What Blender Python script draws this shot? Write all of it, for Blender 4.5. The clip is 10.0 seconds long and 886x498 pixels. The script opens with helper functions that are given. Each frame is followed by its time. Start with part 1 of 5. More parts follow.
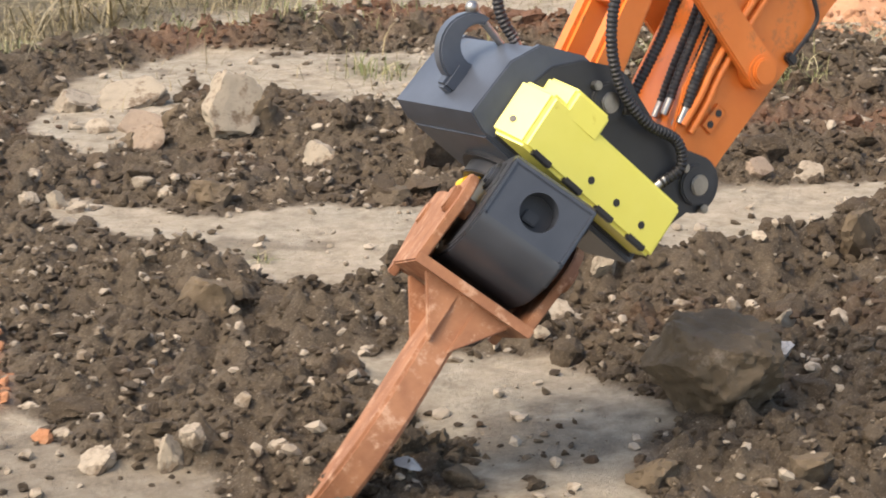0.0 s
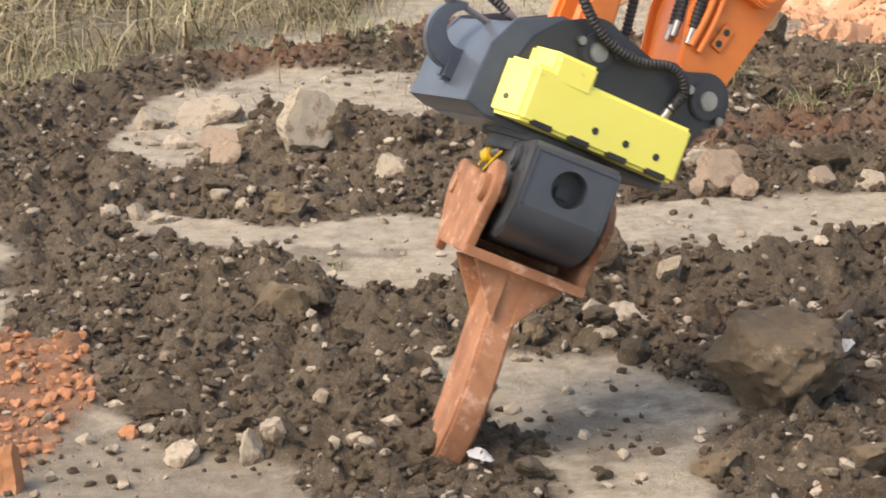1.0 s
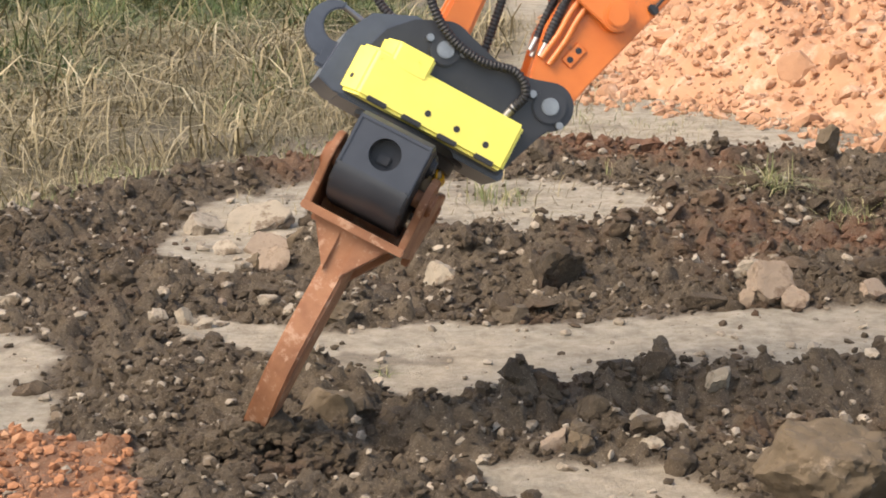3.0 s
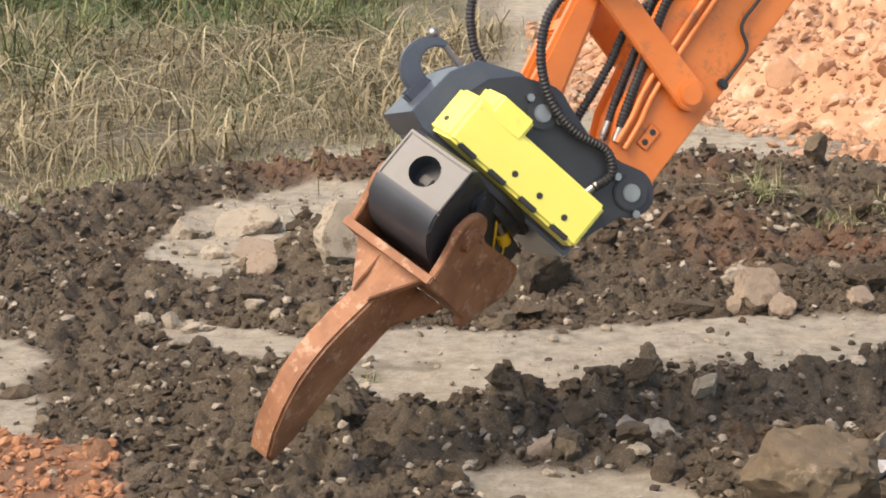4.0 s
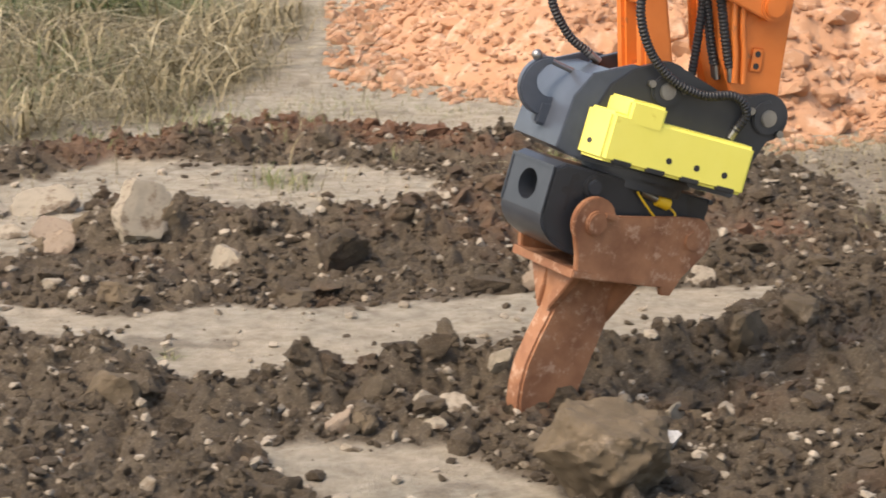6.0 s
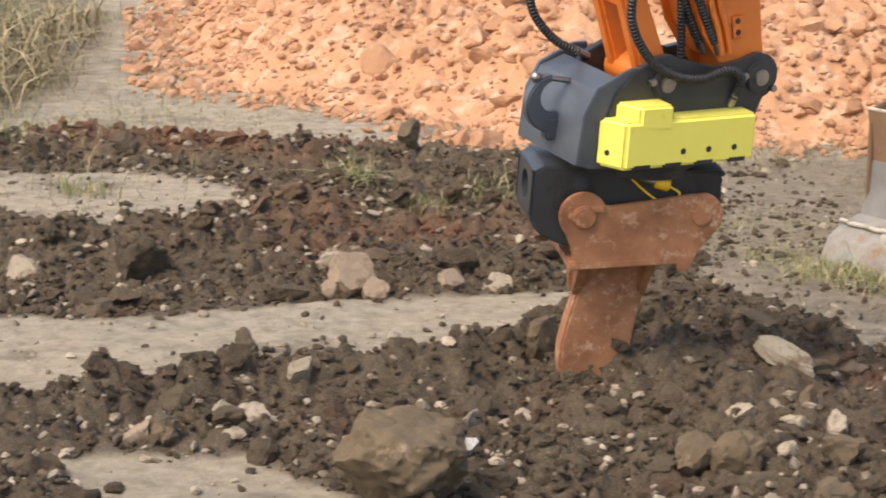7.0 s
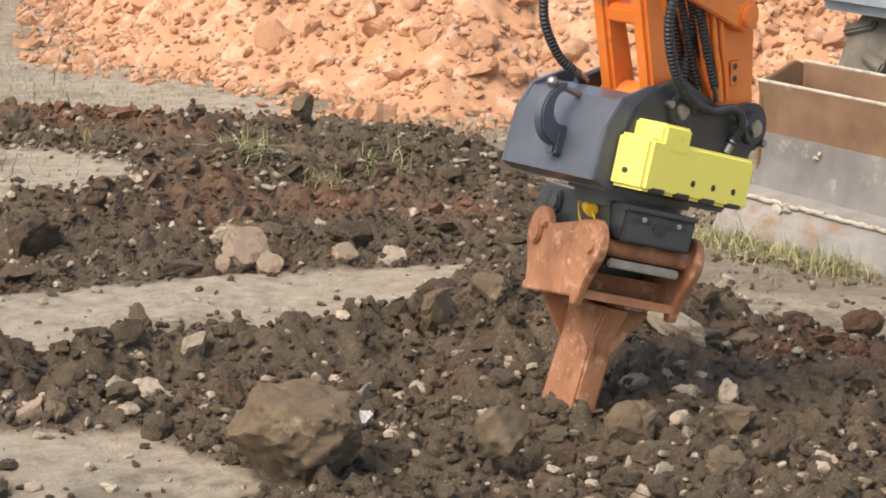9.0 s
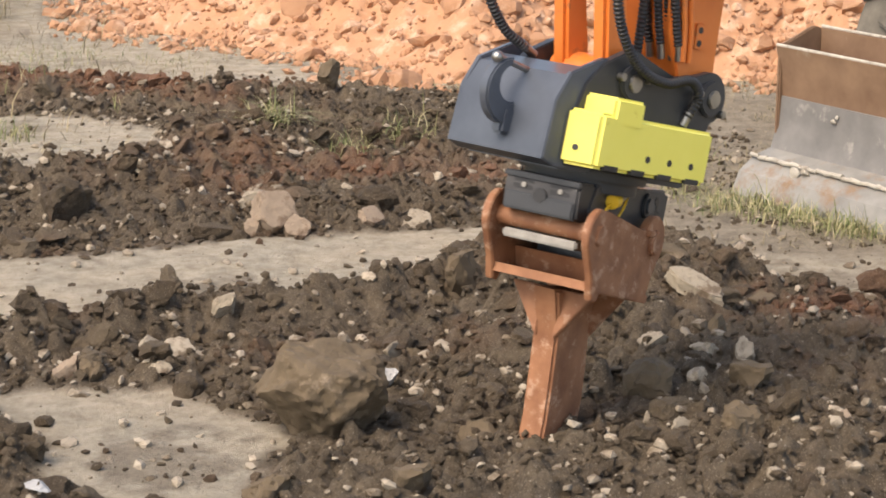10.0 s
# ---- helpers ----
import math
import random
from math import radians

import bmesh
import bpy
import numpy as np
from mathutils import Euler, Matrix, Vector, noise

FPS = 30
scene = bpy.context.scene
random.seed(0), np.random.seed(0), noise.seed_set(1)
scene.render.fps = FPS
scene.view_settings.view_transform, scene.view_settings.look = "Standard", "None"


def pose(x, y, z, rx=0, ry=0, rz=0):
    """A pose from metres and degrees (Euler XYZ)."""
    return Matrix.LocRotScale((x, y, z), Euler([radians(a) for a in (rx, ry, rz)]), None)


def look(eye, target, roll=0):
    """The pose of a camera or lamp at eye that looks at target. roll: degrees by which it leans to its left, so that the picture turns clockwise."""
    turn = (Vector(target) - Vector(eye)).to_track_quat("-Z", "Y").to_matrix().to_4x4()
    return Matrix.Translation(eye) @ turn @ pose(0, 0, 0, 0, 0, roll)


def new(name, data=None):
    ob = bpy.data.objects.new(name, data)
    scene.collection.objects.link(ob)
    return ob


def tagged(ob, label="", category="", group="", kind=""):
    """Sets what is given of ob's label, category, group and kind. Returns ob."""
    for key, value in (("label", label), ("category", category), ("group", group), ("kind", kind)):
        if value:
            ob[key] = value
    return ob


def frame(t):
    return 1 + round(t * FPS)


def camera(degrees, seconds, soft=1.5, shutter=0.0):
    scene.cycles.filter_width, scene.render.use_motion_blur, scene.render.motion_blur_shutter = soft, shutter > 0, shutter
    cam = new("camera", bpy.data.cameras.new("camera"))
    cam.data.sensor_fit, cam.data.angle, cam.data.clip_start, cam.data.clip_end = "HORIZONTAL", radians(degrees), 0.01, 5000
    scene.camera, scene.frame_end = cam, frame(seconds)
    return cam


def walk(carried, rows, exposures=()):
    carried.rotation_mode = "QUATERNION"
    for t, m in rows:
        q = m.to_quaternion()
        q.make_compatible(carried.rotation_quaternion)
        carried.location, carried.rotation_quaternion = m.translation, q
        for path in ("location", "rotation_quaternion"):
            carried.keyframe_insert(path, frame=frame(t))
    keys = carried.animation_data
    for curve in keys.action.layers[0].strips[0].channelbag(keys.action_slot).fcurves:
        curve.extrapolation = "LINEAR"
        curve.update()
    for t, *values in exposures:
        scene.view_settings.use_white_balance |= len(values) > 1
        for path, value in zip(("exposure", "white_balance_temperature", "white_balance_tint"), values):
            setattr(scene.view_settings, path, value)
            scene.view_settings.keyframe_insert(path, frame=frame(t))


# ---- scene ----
# ---- camera and its path ----
cam = camera(21, 10.0, 1.75, 0.4)
CAM = [
    (0, pose(-0.016, -10.010, 2.509, 74.52, 0.48, -1.35)),
    (0.5, pose(-0.014, -10.240, 2.501, 74.80, 0.97, -0.43)),
    (1, pose(-0.028, -10.288, 2.490, 75.26, 1.24, 0.14)),
    (1.5, pose(-0.012, -10.270, 2.452, 76.25, 1.16, 0.89)),
    (2, pose(-0.010, -10.263, 2.460, 76.99, 1.10, 1.35)),
    (2.5, pose(-0.006, -10.256, 2.463, 77.63, 0.97, 1.51)),
    (4, pose(-0.004, -10.251, 2.460, 78.11, 0.55, 1.32)),
    (4.5, pose(0.001, -10.261, 2.463, 77.80, 0.32, 0.86)),
    (5, pose(0.000, -10.283, 2.469, 77.45, 0.10, -0.02)),
    (5.2, pose(0.029, -10.305, 2.427, 77.60, 0.13, -0.41)),
    (6.3, pose(0.013, -10.345, 2.477, 77.66, -0.39, -4.75)),
    (6.5, pose(0.021, -10.367, 2.485, 77.69, -0.56, -5.68)),
    (7, pose(0.028, -10.374, 2.500, 77.72, -0.80, -8.06)),
    (7.5, pose(0.030, -10.377, 2.497, 77.76, -1.05, -9.69)),
    (8, pose(0.030, -10.381, 2.495, 77.68, -1.08, -10.42)),
    (8.5, pose(0.039, -10.393, 2.501, 77.45, -0.97, -10.58)),
    (9, pose(0.041, -10.396, 2.502, 77.13, -0.87, -10.56)),
    (9.5, pose(0.037, -10.431, 2.507, 76.71, -0.75, -10.33)),
    (10, pose(0.014, -10.617, 2.535, 76.33, -0.54, -9.97)),
]

walk(cam, CAM, [(0.0, 1.34, 7700, 12), (2.5, 1.19, 7700, 12), (5.0, 1.24, 7700, 12), (6.5, 1.08, 7700, 12), (10.0, 1.14, 7700, 12)])

# ---- light ----
SUN_AZ, SUN_EL = radians(212), radians(54)      # azimuth of the sun, counter-clockwise from +x; its height
world = bpy.data.worlds.new("sky")
scene.world = world
world.use_nodes = True
sky = world.node_tree.nodes.new("ShaderNodeTexSky")
sky.sky_type, sky.sun_disc = 'NISHITA', False
sky.sun_elevation, sky.sun_rotation = SUN_EL, radians(90) - SUN_AZ
sky.air_density, sky.dust_density = 1.0, 2.5
world.node_tree.links.new(sky.outputs[0], world.node_tree.nodes["Background"].inputs[0])
world.node_tree.nodes["Background"].inputs[1].default_value = 0.15
sun_data = bpy.data.lights.new("sun", 'SUN')
sun_data.energy, sun_data.angle, sun_data.color = 1.25, radians(34.0), (1.0, 0.94, 0.86)
sun = new("sun", sun_data)
sun.matrix_world = look((math.cos(SUN_AZ) * math.cos(SUN_EL) * 30, math.sin(SUN_AZ) * math.cos(SUN_EL) * 30, math.sin(SUN_EL) * 30), (0, 0, 0))


# ---- materials ----
def nodes_of(name, rough=0.9, metal=0.0):
    m = bpy.data.materials.new(name)
    m.use_nodes = True
    nt = m.node_tree
    b = nt.nodes["Principled BSDF"]
    b.inputs["Roughness"].default_value, b.inputs["Metallic"].default_value = rough, metal
    return m, nt, b


def node(nt, kind, **values):
    n = nt.nodes.new(kind)
    for k, v in values.items():
        n.inputs[k.replace("_", " ")].default_value = v
    return n


def noise_node(nt, scale, detail=6.0, rough=0.6):
    n = node(nt, "ShaderNodeTexNoise", Scale=scale, Detail=detail, Roughness=rough)
    c = nt.nodes.new("ShaderNodeTexCoord")
    nt.links.new(c.outputs["Object"], n.inputs["Vector"])
    return n.outputs["Fac"]


def ramp(nt, fac, stops):
    r = nt.nodes.new("ShaderNodeValToRGB")
    while len(r.color_ramp.elements) < len(stops):
        r.color_ramp.elements.new(0.5)
    for e, (p, c) in zip(r.color_ramp.elements, stops):
        e.position, e.color = p, (*c, 1)
    nt.links.new(fac, r.inputs[0])
    return r.outputs[0]


def mix(nt, fac, a, b):
    m = nt.nodes.new("ShaderNodeMix")
    m.data_type = 'RGBA'
    for s, v in ((m.inputs[0], fac), (m.inputs[6], a), (m.inputs[7], b)):
        if isinstance(v, bpy.types.NodeSocket):
            nt.links.new(v, s)
        else:
            s.default_value = v if isinstance(v, (int, float)) else (*v, 1)
    return m.outputs[2]


def bump(nt, b, fac, strength, distance):
    n = node(nt, "ShaderNodeBump", Strength=strength, Distance=distance)
    nt.links.new(fac, n.inputs["Height"])
    nt.links.new(n.outputs[0], b.inputs["Normal"])


def grain(name, lo, hi, scale, rough=0.9, metal=0.0, relief=0.3, depth=0.004, wear=None, spot=7.0, edge=0.62, island=0.0):
    """Two tones over a noise, with stains of a third tone and fine relief."""
    m, nt, b = nodes_of(name, rough, metal)
    col = ramp(nt, noise_node(nt, scale), [(0.3, lo), (0.7, hi)])
    if island:
        g = nt.nodes.new("ShaderNodeNewGeometry")
        mid = tuple((p + q) / 2 for p, q in zip(lo, hi))
        v = ramp(nt, g.outputs["Random Per Island"], [(0.0, tuple(c * (1 - island) for c in mid)), (1.0, tuple(min(1, c * (1 + island)) for c in mid))])
        col = mix(nt, 0.6, col, v)
    if wear:
        f = ramp(nt, noise_node(nt, spot, 8, 0.7), [(edge - 0.06, (0, 0, 0)), (edge + 0.06, (1, 1, 1))])
        col = mix(nt, f, col, wear)
    nt.links.new(col, b.inputs["Base Color"])
    bump(nt, b, noise_node(nt, scale * 9, 8, 0.7), relief, depth)
    return m


def ground_material():
    """Pale trodden earth, dark dug soil and orange clay, mixed by the zone painted on the mesh."""
    m, nt, b = nodes_of("earth", 0.95)
    z = nt.nodes.new("ShaderNodeAttribute")
    z.attribute_name = "zone"
    s = nt.nodes.new("ShaderNodeSeparateColor")
    nt.links.new(z.outputs["Color"], s.inputs[0])
    fine, mid, wide = noise_node(nt, 60, 8, 0.75), noise_node(nt, 9, 8, 0.7), noise_node(nt, 1.3, 4)
    pale = mix(nt, ramp(nt, wide, [(0.4, (0, 0, 0)), (0.62, (1, 1, 1))]), ramp(nt, mid, [(0.3, (0.33, 0.265, 0.185)), (0.5, (0.53, 0.45, 0.335)), (0.68, (0.68, 0.595, 0.465))]),
               ramp(nt, mid, [(0.3, (0.29, 0.245, 0.175)), (0.5, (0.47, 0.415, 0.32)), (0.70, (0.62, 0.56, 0.445))]))
    dark = ramp(nt, mid, [(0.25, (0.040, 0.027, 0.016)), (0.5, (0.098, 0.069, 0.041)), (0.72, (0.20, 0.15, 0.095))])
    clay = ramp(nt, mid, [(0.25, (0.22, 0.09, 0.042)), (0.75, (0.42, 0.20, 0.10))])
    # soil under the grass, darkened further for the shade between blades
    turf = ramp(nt, mid, [(0.3, (0.06, 0.052, 0.026)), (0.7, (0.19, 0.155, 0.085))])
    red = ramp(nt, mid, [(0.3, (0.085, 0.042, 0.022)), (0.7, (0.18, 0.09, 0.05))])
    col = mix(nt, s.outputs["Blue"], pale, turf)
    soil = mix(nt, ramp(nt, wide, [(0.56, (0, 0, 0)), (0.74, (0.6, 0.6, 0.6))]), dark, red)
    soil = mix(nt, z.outputs["Alpha"], soil, ramp(nt, mid, [(0.3, (0.13, 0.055, 0.026)), (0.7, (0.27, 0.125, 0.066))]))
    col = mix(nt, s.outputs["Red"], col, soil)
    col = mix(nt, s.outputs["Green"], col, clay)
    col = mix(nt, 0.2, col, ramp(nt, fine, [(0.3, (0.04, 0.03, 0.02)), (0.75, (0.5, 0.42, 0.32))]))
    grit = noise_node(nt, 150, 3, 0.5)
    col = mix(nt, ramp(nt, grit, [(0.60, (0, 0, 0)), (0.70, (0.55, 0.55, 0.55))]), col, (0.42, 0.36, 0.27))
    col = mix(nt, ramp(nt, grit, [(0.30, (0.35, 0.35, 0.35)), (0.38, (0, 0, 0))]), col, (0.045, 0.032, 0.02))
    nt.links.new(col, b.inputs["Base Color"])
    both = nt.nodes.new("ShaderNodeMath")
    both.operation = 'ADD'
    nt.links.new(fine, both.inputs[0])
    nt.links.new(noise_node(nt, 24, 8, 0.75), both.inputs[1])
    bump(nt, b, both.outputs[0], 0.9, 0.03)
    return m


M_EARTH = ground_material()


def clod_material():
    """Dug soil with redder stretches, each lump a little different."""
    m, nt, b = nodes_of("dug_soil", 0.95)
    g = nt.nodes.new("ShaderNodeNewGeometry")
    z = nt.nodes.new("ShaderNodeAttribute")
    z.attribute_name = "redness"
    mid, wide = noise_node(nt, 13, 7, 0.7), noise_node(nt, 1.3, 4)
    brown = ramp(nt, mid, [(0.25, (0.048, 0.033, 0.019)), (0.55, (0.105, 0.075, 0.046)), (0.78, (0.20, 0.15, 0.098))])
    each = ramp(nt, g.outputs["Random Per Island"], [(0.0, (0.042, 0.029, 0.017)), (0.55, (0.11, 0.08, 0.049)), (0.88, (0.18, 0.137, 0.088)), (1.0, (0.27, 0.215, 0.15))])
    red = ramp(nt, mid, [(0.3, (0.10, 0.047, 0.024)), (0.7, (0.21, 0.105, 0.058))])
    col = mix(nt, ramp(nt, wide, [(0.56, (0, 0, 0)), (0.74, (0.6, 0.6, 0.6))]), mix(nt, 0.38, brown, each), red)
    col = mix(nt, z.outputs["Fac"], col, ramp(nt, mid, [(0.3, (0.14, 0.06, 0.03)), (0.7, (0.28, 0.135, 0.075))]))
    grit = noise_node(nt, 140, 4, 0.6)
    col = mix(nt, ramp(nt, grit, [(0.58, (0, 0, 0)), (0.70, (0.5, 0.5, 0.5))]), col, (0.34, 0.28, 0.20))
    col = mix(nt, ramp(nt, grit, [(0.32, (0.45, 0.45, 0.45)), (0.40, (0, 0, 0))]), col, (0.03, 0.021, 0.013))
    nt.links.new(col, b.inputs["Base Color"])
    bump(nt, b, noise_node(nt, 60, 9, 0.8), 1.0, 0.022)
    return m


M_CLOD = clod_material()
M_CLAY = grain("orange_clay", (0.34, 0.172, 0.092), (0.54, 0.305, 0.178), 7, 0.95, 0, 0.8, 0.012, (0.58, 0.39, 0.27), 5, 0.58, 0.22)
M_RED_CLAY = grain("red_clay", (0.22, 0.09, 0.042), (0.42, 0.20, 0.10), 8, 0.95, 0, 0.5, 0.006, (0.50, 0.30, 0.18), 4, 0.62, 0.3)
M_STONE = grain("pale_stone", (0.23, 0.19, 0.14), (0.43, 0.37, 0.29), 9, 0.9, 0, 0.6, 0.005, (0.14, 0.105, 0.07), 8, 0.53, 0.4)
M_SLAB = grain("buff_stone", (0.25, 0.21, 0.155), (0.40, 0.345, 0.265), 9, 0.9, 0, 0.7, 0.006, (0.14, 0.10, 0.066), 9, 0.54)
M_PINK = grain("pinkish_stone", (0.22, 0.165, 0.12), (0.35, 0.275, 0.205), 10, 0.9, 0, 0.7, 0.006, (0.16, 0.11, 0.075), 10, 0.55)
M_BOULDER = grain("soiled_boulder", (0.088, 0.064, 0.038), (0.165, 0.122, 0.077), 7, 0.92, 0, 0.8, 0.01, (0.29, 0.225, 0.16), 9, 0.63)
M_YELLOW = grain("yellow_paint", (0.82, 0.74, 0.13), (0.88, 0.80, 0.18), 3, 0.34, 0, 0.05, 0.001, (0.62, 0.5, 0.04), 18, 0.7)
# hitch grey in its lit tone; M_DARK is the same paint shaded
M_GREY = grain("grey_steel_paint", (0.052, 0.062, 0.080), (0.085, 0.100, 0.126), 5, 0.33, 0, 0.12, 0.001, (0.10, 0.09, 0.08), 13, 0.72)
M_SLATE = grain("slate_steel_paint", (0.032, 0.037, 0.046), (0.052, 0.059, 0.071), 5, 0.3, 0, 0.12, 0.001, (0.11, 0.095, 0.08), 13, 0.7)
# darker copy of hitch grey for shaded plates; plain charcoal at the coupler's rear
M_DARK = grain("charcoal_and_shaded_steel", (0.024, 0.026, 0.030), (0.038, 0.041, 0.047), 5, 0.4, 0, 0.12, 0.001, (0.09, 0.075, 0.06), 13, 0.7)
M_BLACK = grain("black_cast_steel", (0.016, 0.016, 0.018), (0.032, 0.032, 0.034), 8, 0.45, 0, 0.15, 0.001, (0.07, 0.055, 0.042), 9, 0.7)
M_ORANGE = grain("orange_machine_paint", (0.66, 0.165, 0.03), (0.78, 0.225, 0.05), 4, 0.36, 0, 0.1, 0.001, (0.33, 0.13, 0.055), 9, 0.63)
M_RUST = grain("rusted_steel", (0.19, 0.075, 0.036), (0.38, 0.175, 0.088), 7, 0.68, 0, 0.5, 0.003, (0.48, 0.29, 0.19), 17, 0.60)
M_WORN = grain("worn_steel", (0.20, 0.185, 0.165), (0.36, 0.335, 0.30), 14, 0.45, 0.7, 0.2, 0.001)
M_STEEL = grain("bare_steel", (0.26, 0.255, 0.245), (0.42, 0.41, 0.39), 14, 0.36, 1.0, 0.1, 0.001)
M_RUBBER = grain("black_hose_rubber", (0.012, 0.012, 0.014), (0.028, 0.028, 0.03), 20, 0.5, 0, 0.1, 0.001)
M_CAP = grain("yellow_plastic", (0.72, 0.42, 0.02), (0.80, 0.50, 0.03), 10, 0.45, 0, 0.05, 0.001)
M_BLADE = grain("worn_grey_blade", (0.16, 0.155, 0.145), (0.29, 0.28, 0.255), 5, 0.6, 0, 0.3, 0.003, (0.22, 0.14, 0.085), 4, 0.6)
M_BLADE_RUST = grain("brown_rusted_blade", (0.15, 0.085, 0.05), (0.25, 0.155, 0.095), 4, 0.8, 0, 0.3, 0.002, (0.32, 0.27, 0.21), 3, 0.62)
M_SCRAPED = grain("scraped_grey_plate", (0.13, 0.125, 0.12), (0.23, 0.22, 0.21), 4, 0.55, 0, 0.3, 0.002, (0.33, 0.31, 0.28), 6, 0.64)
M_CRUST = grain("pale_crust", (0.36, 0.33, 0.28), (0.55, 0.51, 0.44), 12, 0.9, 0, 0.8, 0.008, (0.24, 0.20, 0.16), 9, 0.58)
M_BODY = grain("dusty_blue_grey_paint", (0.20, 0.245, 0.30), (0.29, 0.34, 0.39), 4, 0.5, 0, 0.1, 0.001, (0.38, 0.36, 0.32), 5, 0.62)
M_TYRE = grain("dusty_tyre", (0.10, 0.09, 0.075), (0.20, 0.18, 0.15), 7, 0.95, 0, 0.3, 0.004)
M_WRAP = grain("white_plastic", (0.22, 0.22, 0.22), (0.50, 0.50, 0.50), 10, 0.5)


def grass_material(name, blades_of, patch=None):
    """Each blade its own tone; patch: the tones in the other stretches of the meadow."""
    m, nt, b = nodes_of(name, 0.7)
    g = nt.nodes.new("ShaderNodeNewGeometry")
    col = ramp(nt, g.outputs["Random Per Island"], blades_of)
    if patch:
        f = ramp(nt, noise_node(nt, 0.75, 4, 0.6), [(0.48, (0, 0, 0)), (0.66, (0.85, 0.85, 0.85))])
        col = mix(nt, f, col, ramp(nt, g.outputs["Random Per Island"], patch))
    nt.links.new(col, b.inputs["Base Color"])
    return m


M_GRASS = grass_material("meadow_grass", [(0.0, (0.028, 0.052, 0.011)), (0.6, (0.085, 0.13, 0.03)), (0.85, (0.17, 0.175, 0.06)), (1.0, (0.38, 0.32, 0.17))],
                         [(0.0, (0.07, 0.065, 0.028)), (0.4, (0.15, 0.125, 0.06)), (0.7, (0.24, 0.19, 0.10)), (1.0, (0.44, 0.36, 0.21))])
M_STRAW = grass_material("dry_straw", [(0.0, (0.10, 0.08, 0.036)), (0.5, (0.22, 0.175, 0.09)), (0.85, (0.36, 0.295, 0.165)), (1.0, (0.55, 0.47, 0.30))])
M_TUFT = grass_material("tuft_grass", [(0.0, (0.10, 0.15, 0.038)), (0.5, (0.26, 0.25, 0.11)), (1.0, (0.55, 0.47, 0.28))])


# ---- mesh helpers ----
def part(name, bm, material, parent=None, label=""):
    me = bpy.data.meshes.new(name)
    bmesh.ops.recalc_face_normals(bm, faces=bm.faces)
    bm.to_mesh(me)
    bm.free()
    me.polygons.foreach_set("use_smooth", [True] * len(me.polygons))
    me.set_sharp_from_angle(angle=radians(30))
    me.materials.append(material)
    ob = new(name, me)
    ob.parent = parent
    if label:
        ob["label"] = label
    return ob


def thing(name, label, category, group=""):
    return tagged(new(name), label, category, group)


def soften(bm, width, segments=2):
    es = [e for e in bm.edges if len(e.link_faces) == 2 and e.calc_face_angle(0) > 0.5]
    bmesh.ops.bevel(bm, geom=es, offset=width, segments=segments, affect='EDGES', clamp_overlap=True)


def block(lo, hi, bevel=0.004, m=None):
    bm = bmesh.new()
    bmesh.ops.create_cube(bm, size=1)
    bmesh.ops.transform(bm, verts=bm.verts, matrix=Matrix.Translation([(a + b) / 2 for a, b in zip(lo, hi)]) @ Matrix.Diagonal((*[b - a for a, b in zip(lo, hi)], 1)))
    if bevel:
        soften(bm, bevel)
    if m:
        bmesh.ops.transform(bm, verts=bm.verts, matrix=m)
    return bm


def prism(outline, y0, y1, bevel=0.004):
    """An outline in x and z, given depth from y0 to y1."""
    bm = bmesh.new()
    f = bm.faces.new([bm.verts.new((x, y0, z)) for x, z in outline])
    out = bmesh.ops.extrude_face_region(bm, geom=[f])
    bmesh.ops.translate(bm, verts=[v for v in out["geom"] if isinstance(v, bmesh.types.BMVert)], vec=(0, y1 - y0, 0))
    if bevel:
        es = [e for e in bm.edges if len(e.link_faces) == 2 and len({round(v.co.y, 5) for v in e.verts}) == 1]
        bmesh.ops.bevel(bm, geom=es, offset=bevel, segments=2, affect='EDGES', clamp_overlap=True)
    return bm


def rod(a, b, r, r2=None, n=24, bevel=0.0):
    a, b = Vector(a), Vector(b)
    bm = bmesh.new()
    bmesh.ops.create_cone(bm, cap_ends=True, segments=n, radius1=r, radius2=r if r2 is None else r2, depth=(b - a).length)
    if bevel:
        es = [e for e in bm.edges if len(e.link_faces) == 2 and e.calc_face_angle(0) > 1.0]
        bmesh.ops.bevel(bm, geom=es, offset=bevel, segments=2, affect='EDGES')
    bmesh.ops.transform(bm, verts=bm.verts, matrix=Matrix.Translation((a + b) / 2) @ (b - a).to_track_quat('Z', 'Y').to_matrix().to_4x4())
    for f in bm.faces:
        f.smooth = len(f.verts) == 4
    return bm


def join(*parts):
    """Several bmeshes that are one piece of metal."""
    me = bpy.data.meshes.new("tmp")
    out = bmesh.new()
    for p in parts:
        p.to_mesh(me)
        p.free()
        out.from_mesh(me)
    bpy.data.meshes.remove(me)
    return out


def arc(cx, cz, r, a0, a1, n=10):
    return [(cx + r * math.cos(radians(a0 + (a1 - a0) * i / n)), cz + r * math.sin(radians(a0 + (a1 - a0) * i / n))) for i in range(n + 1)]


def glide(points, n):
    """A smooth line through points."""
    p = [Vector(q) for q in points]
    p = [2 * p[0] - p[1]] + p + [2 * p[-1] - p[-2]]
    out = []
    for i in range(1, len(p) - 2):
        for k in range(n):
            u = k / n
            out.append(0.5 * ((2 * p[i]) + (p[i + 1] - p[i - 1]) * u + (2 * p[i - 1] - 5 * p[i] + 4 * p[i + 1] - p[i + 2]) * u * u + (3 * p[i] - p[i - 1] - 3 * p[i + 1] + p[i + 2]) * u ** 3))
    return out + [p[-2]]


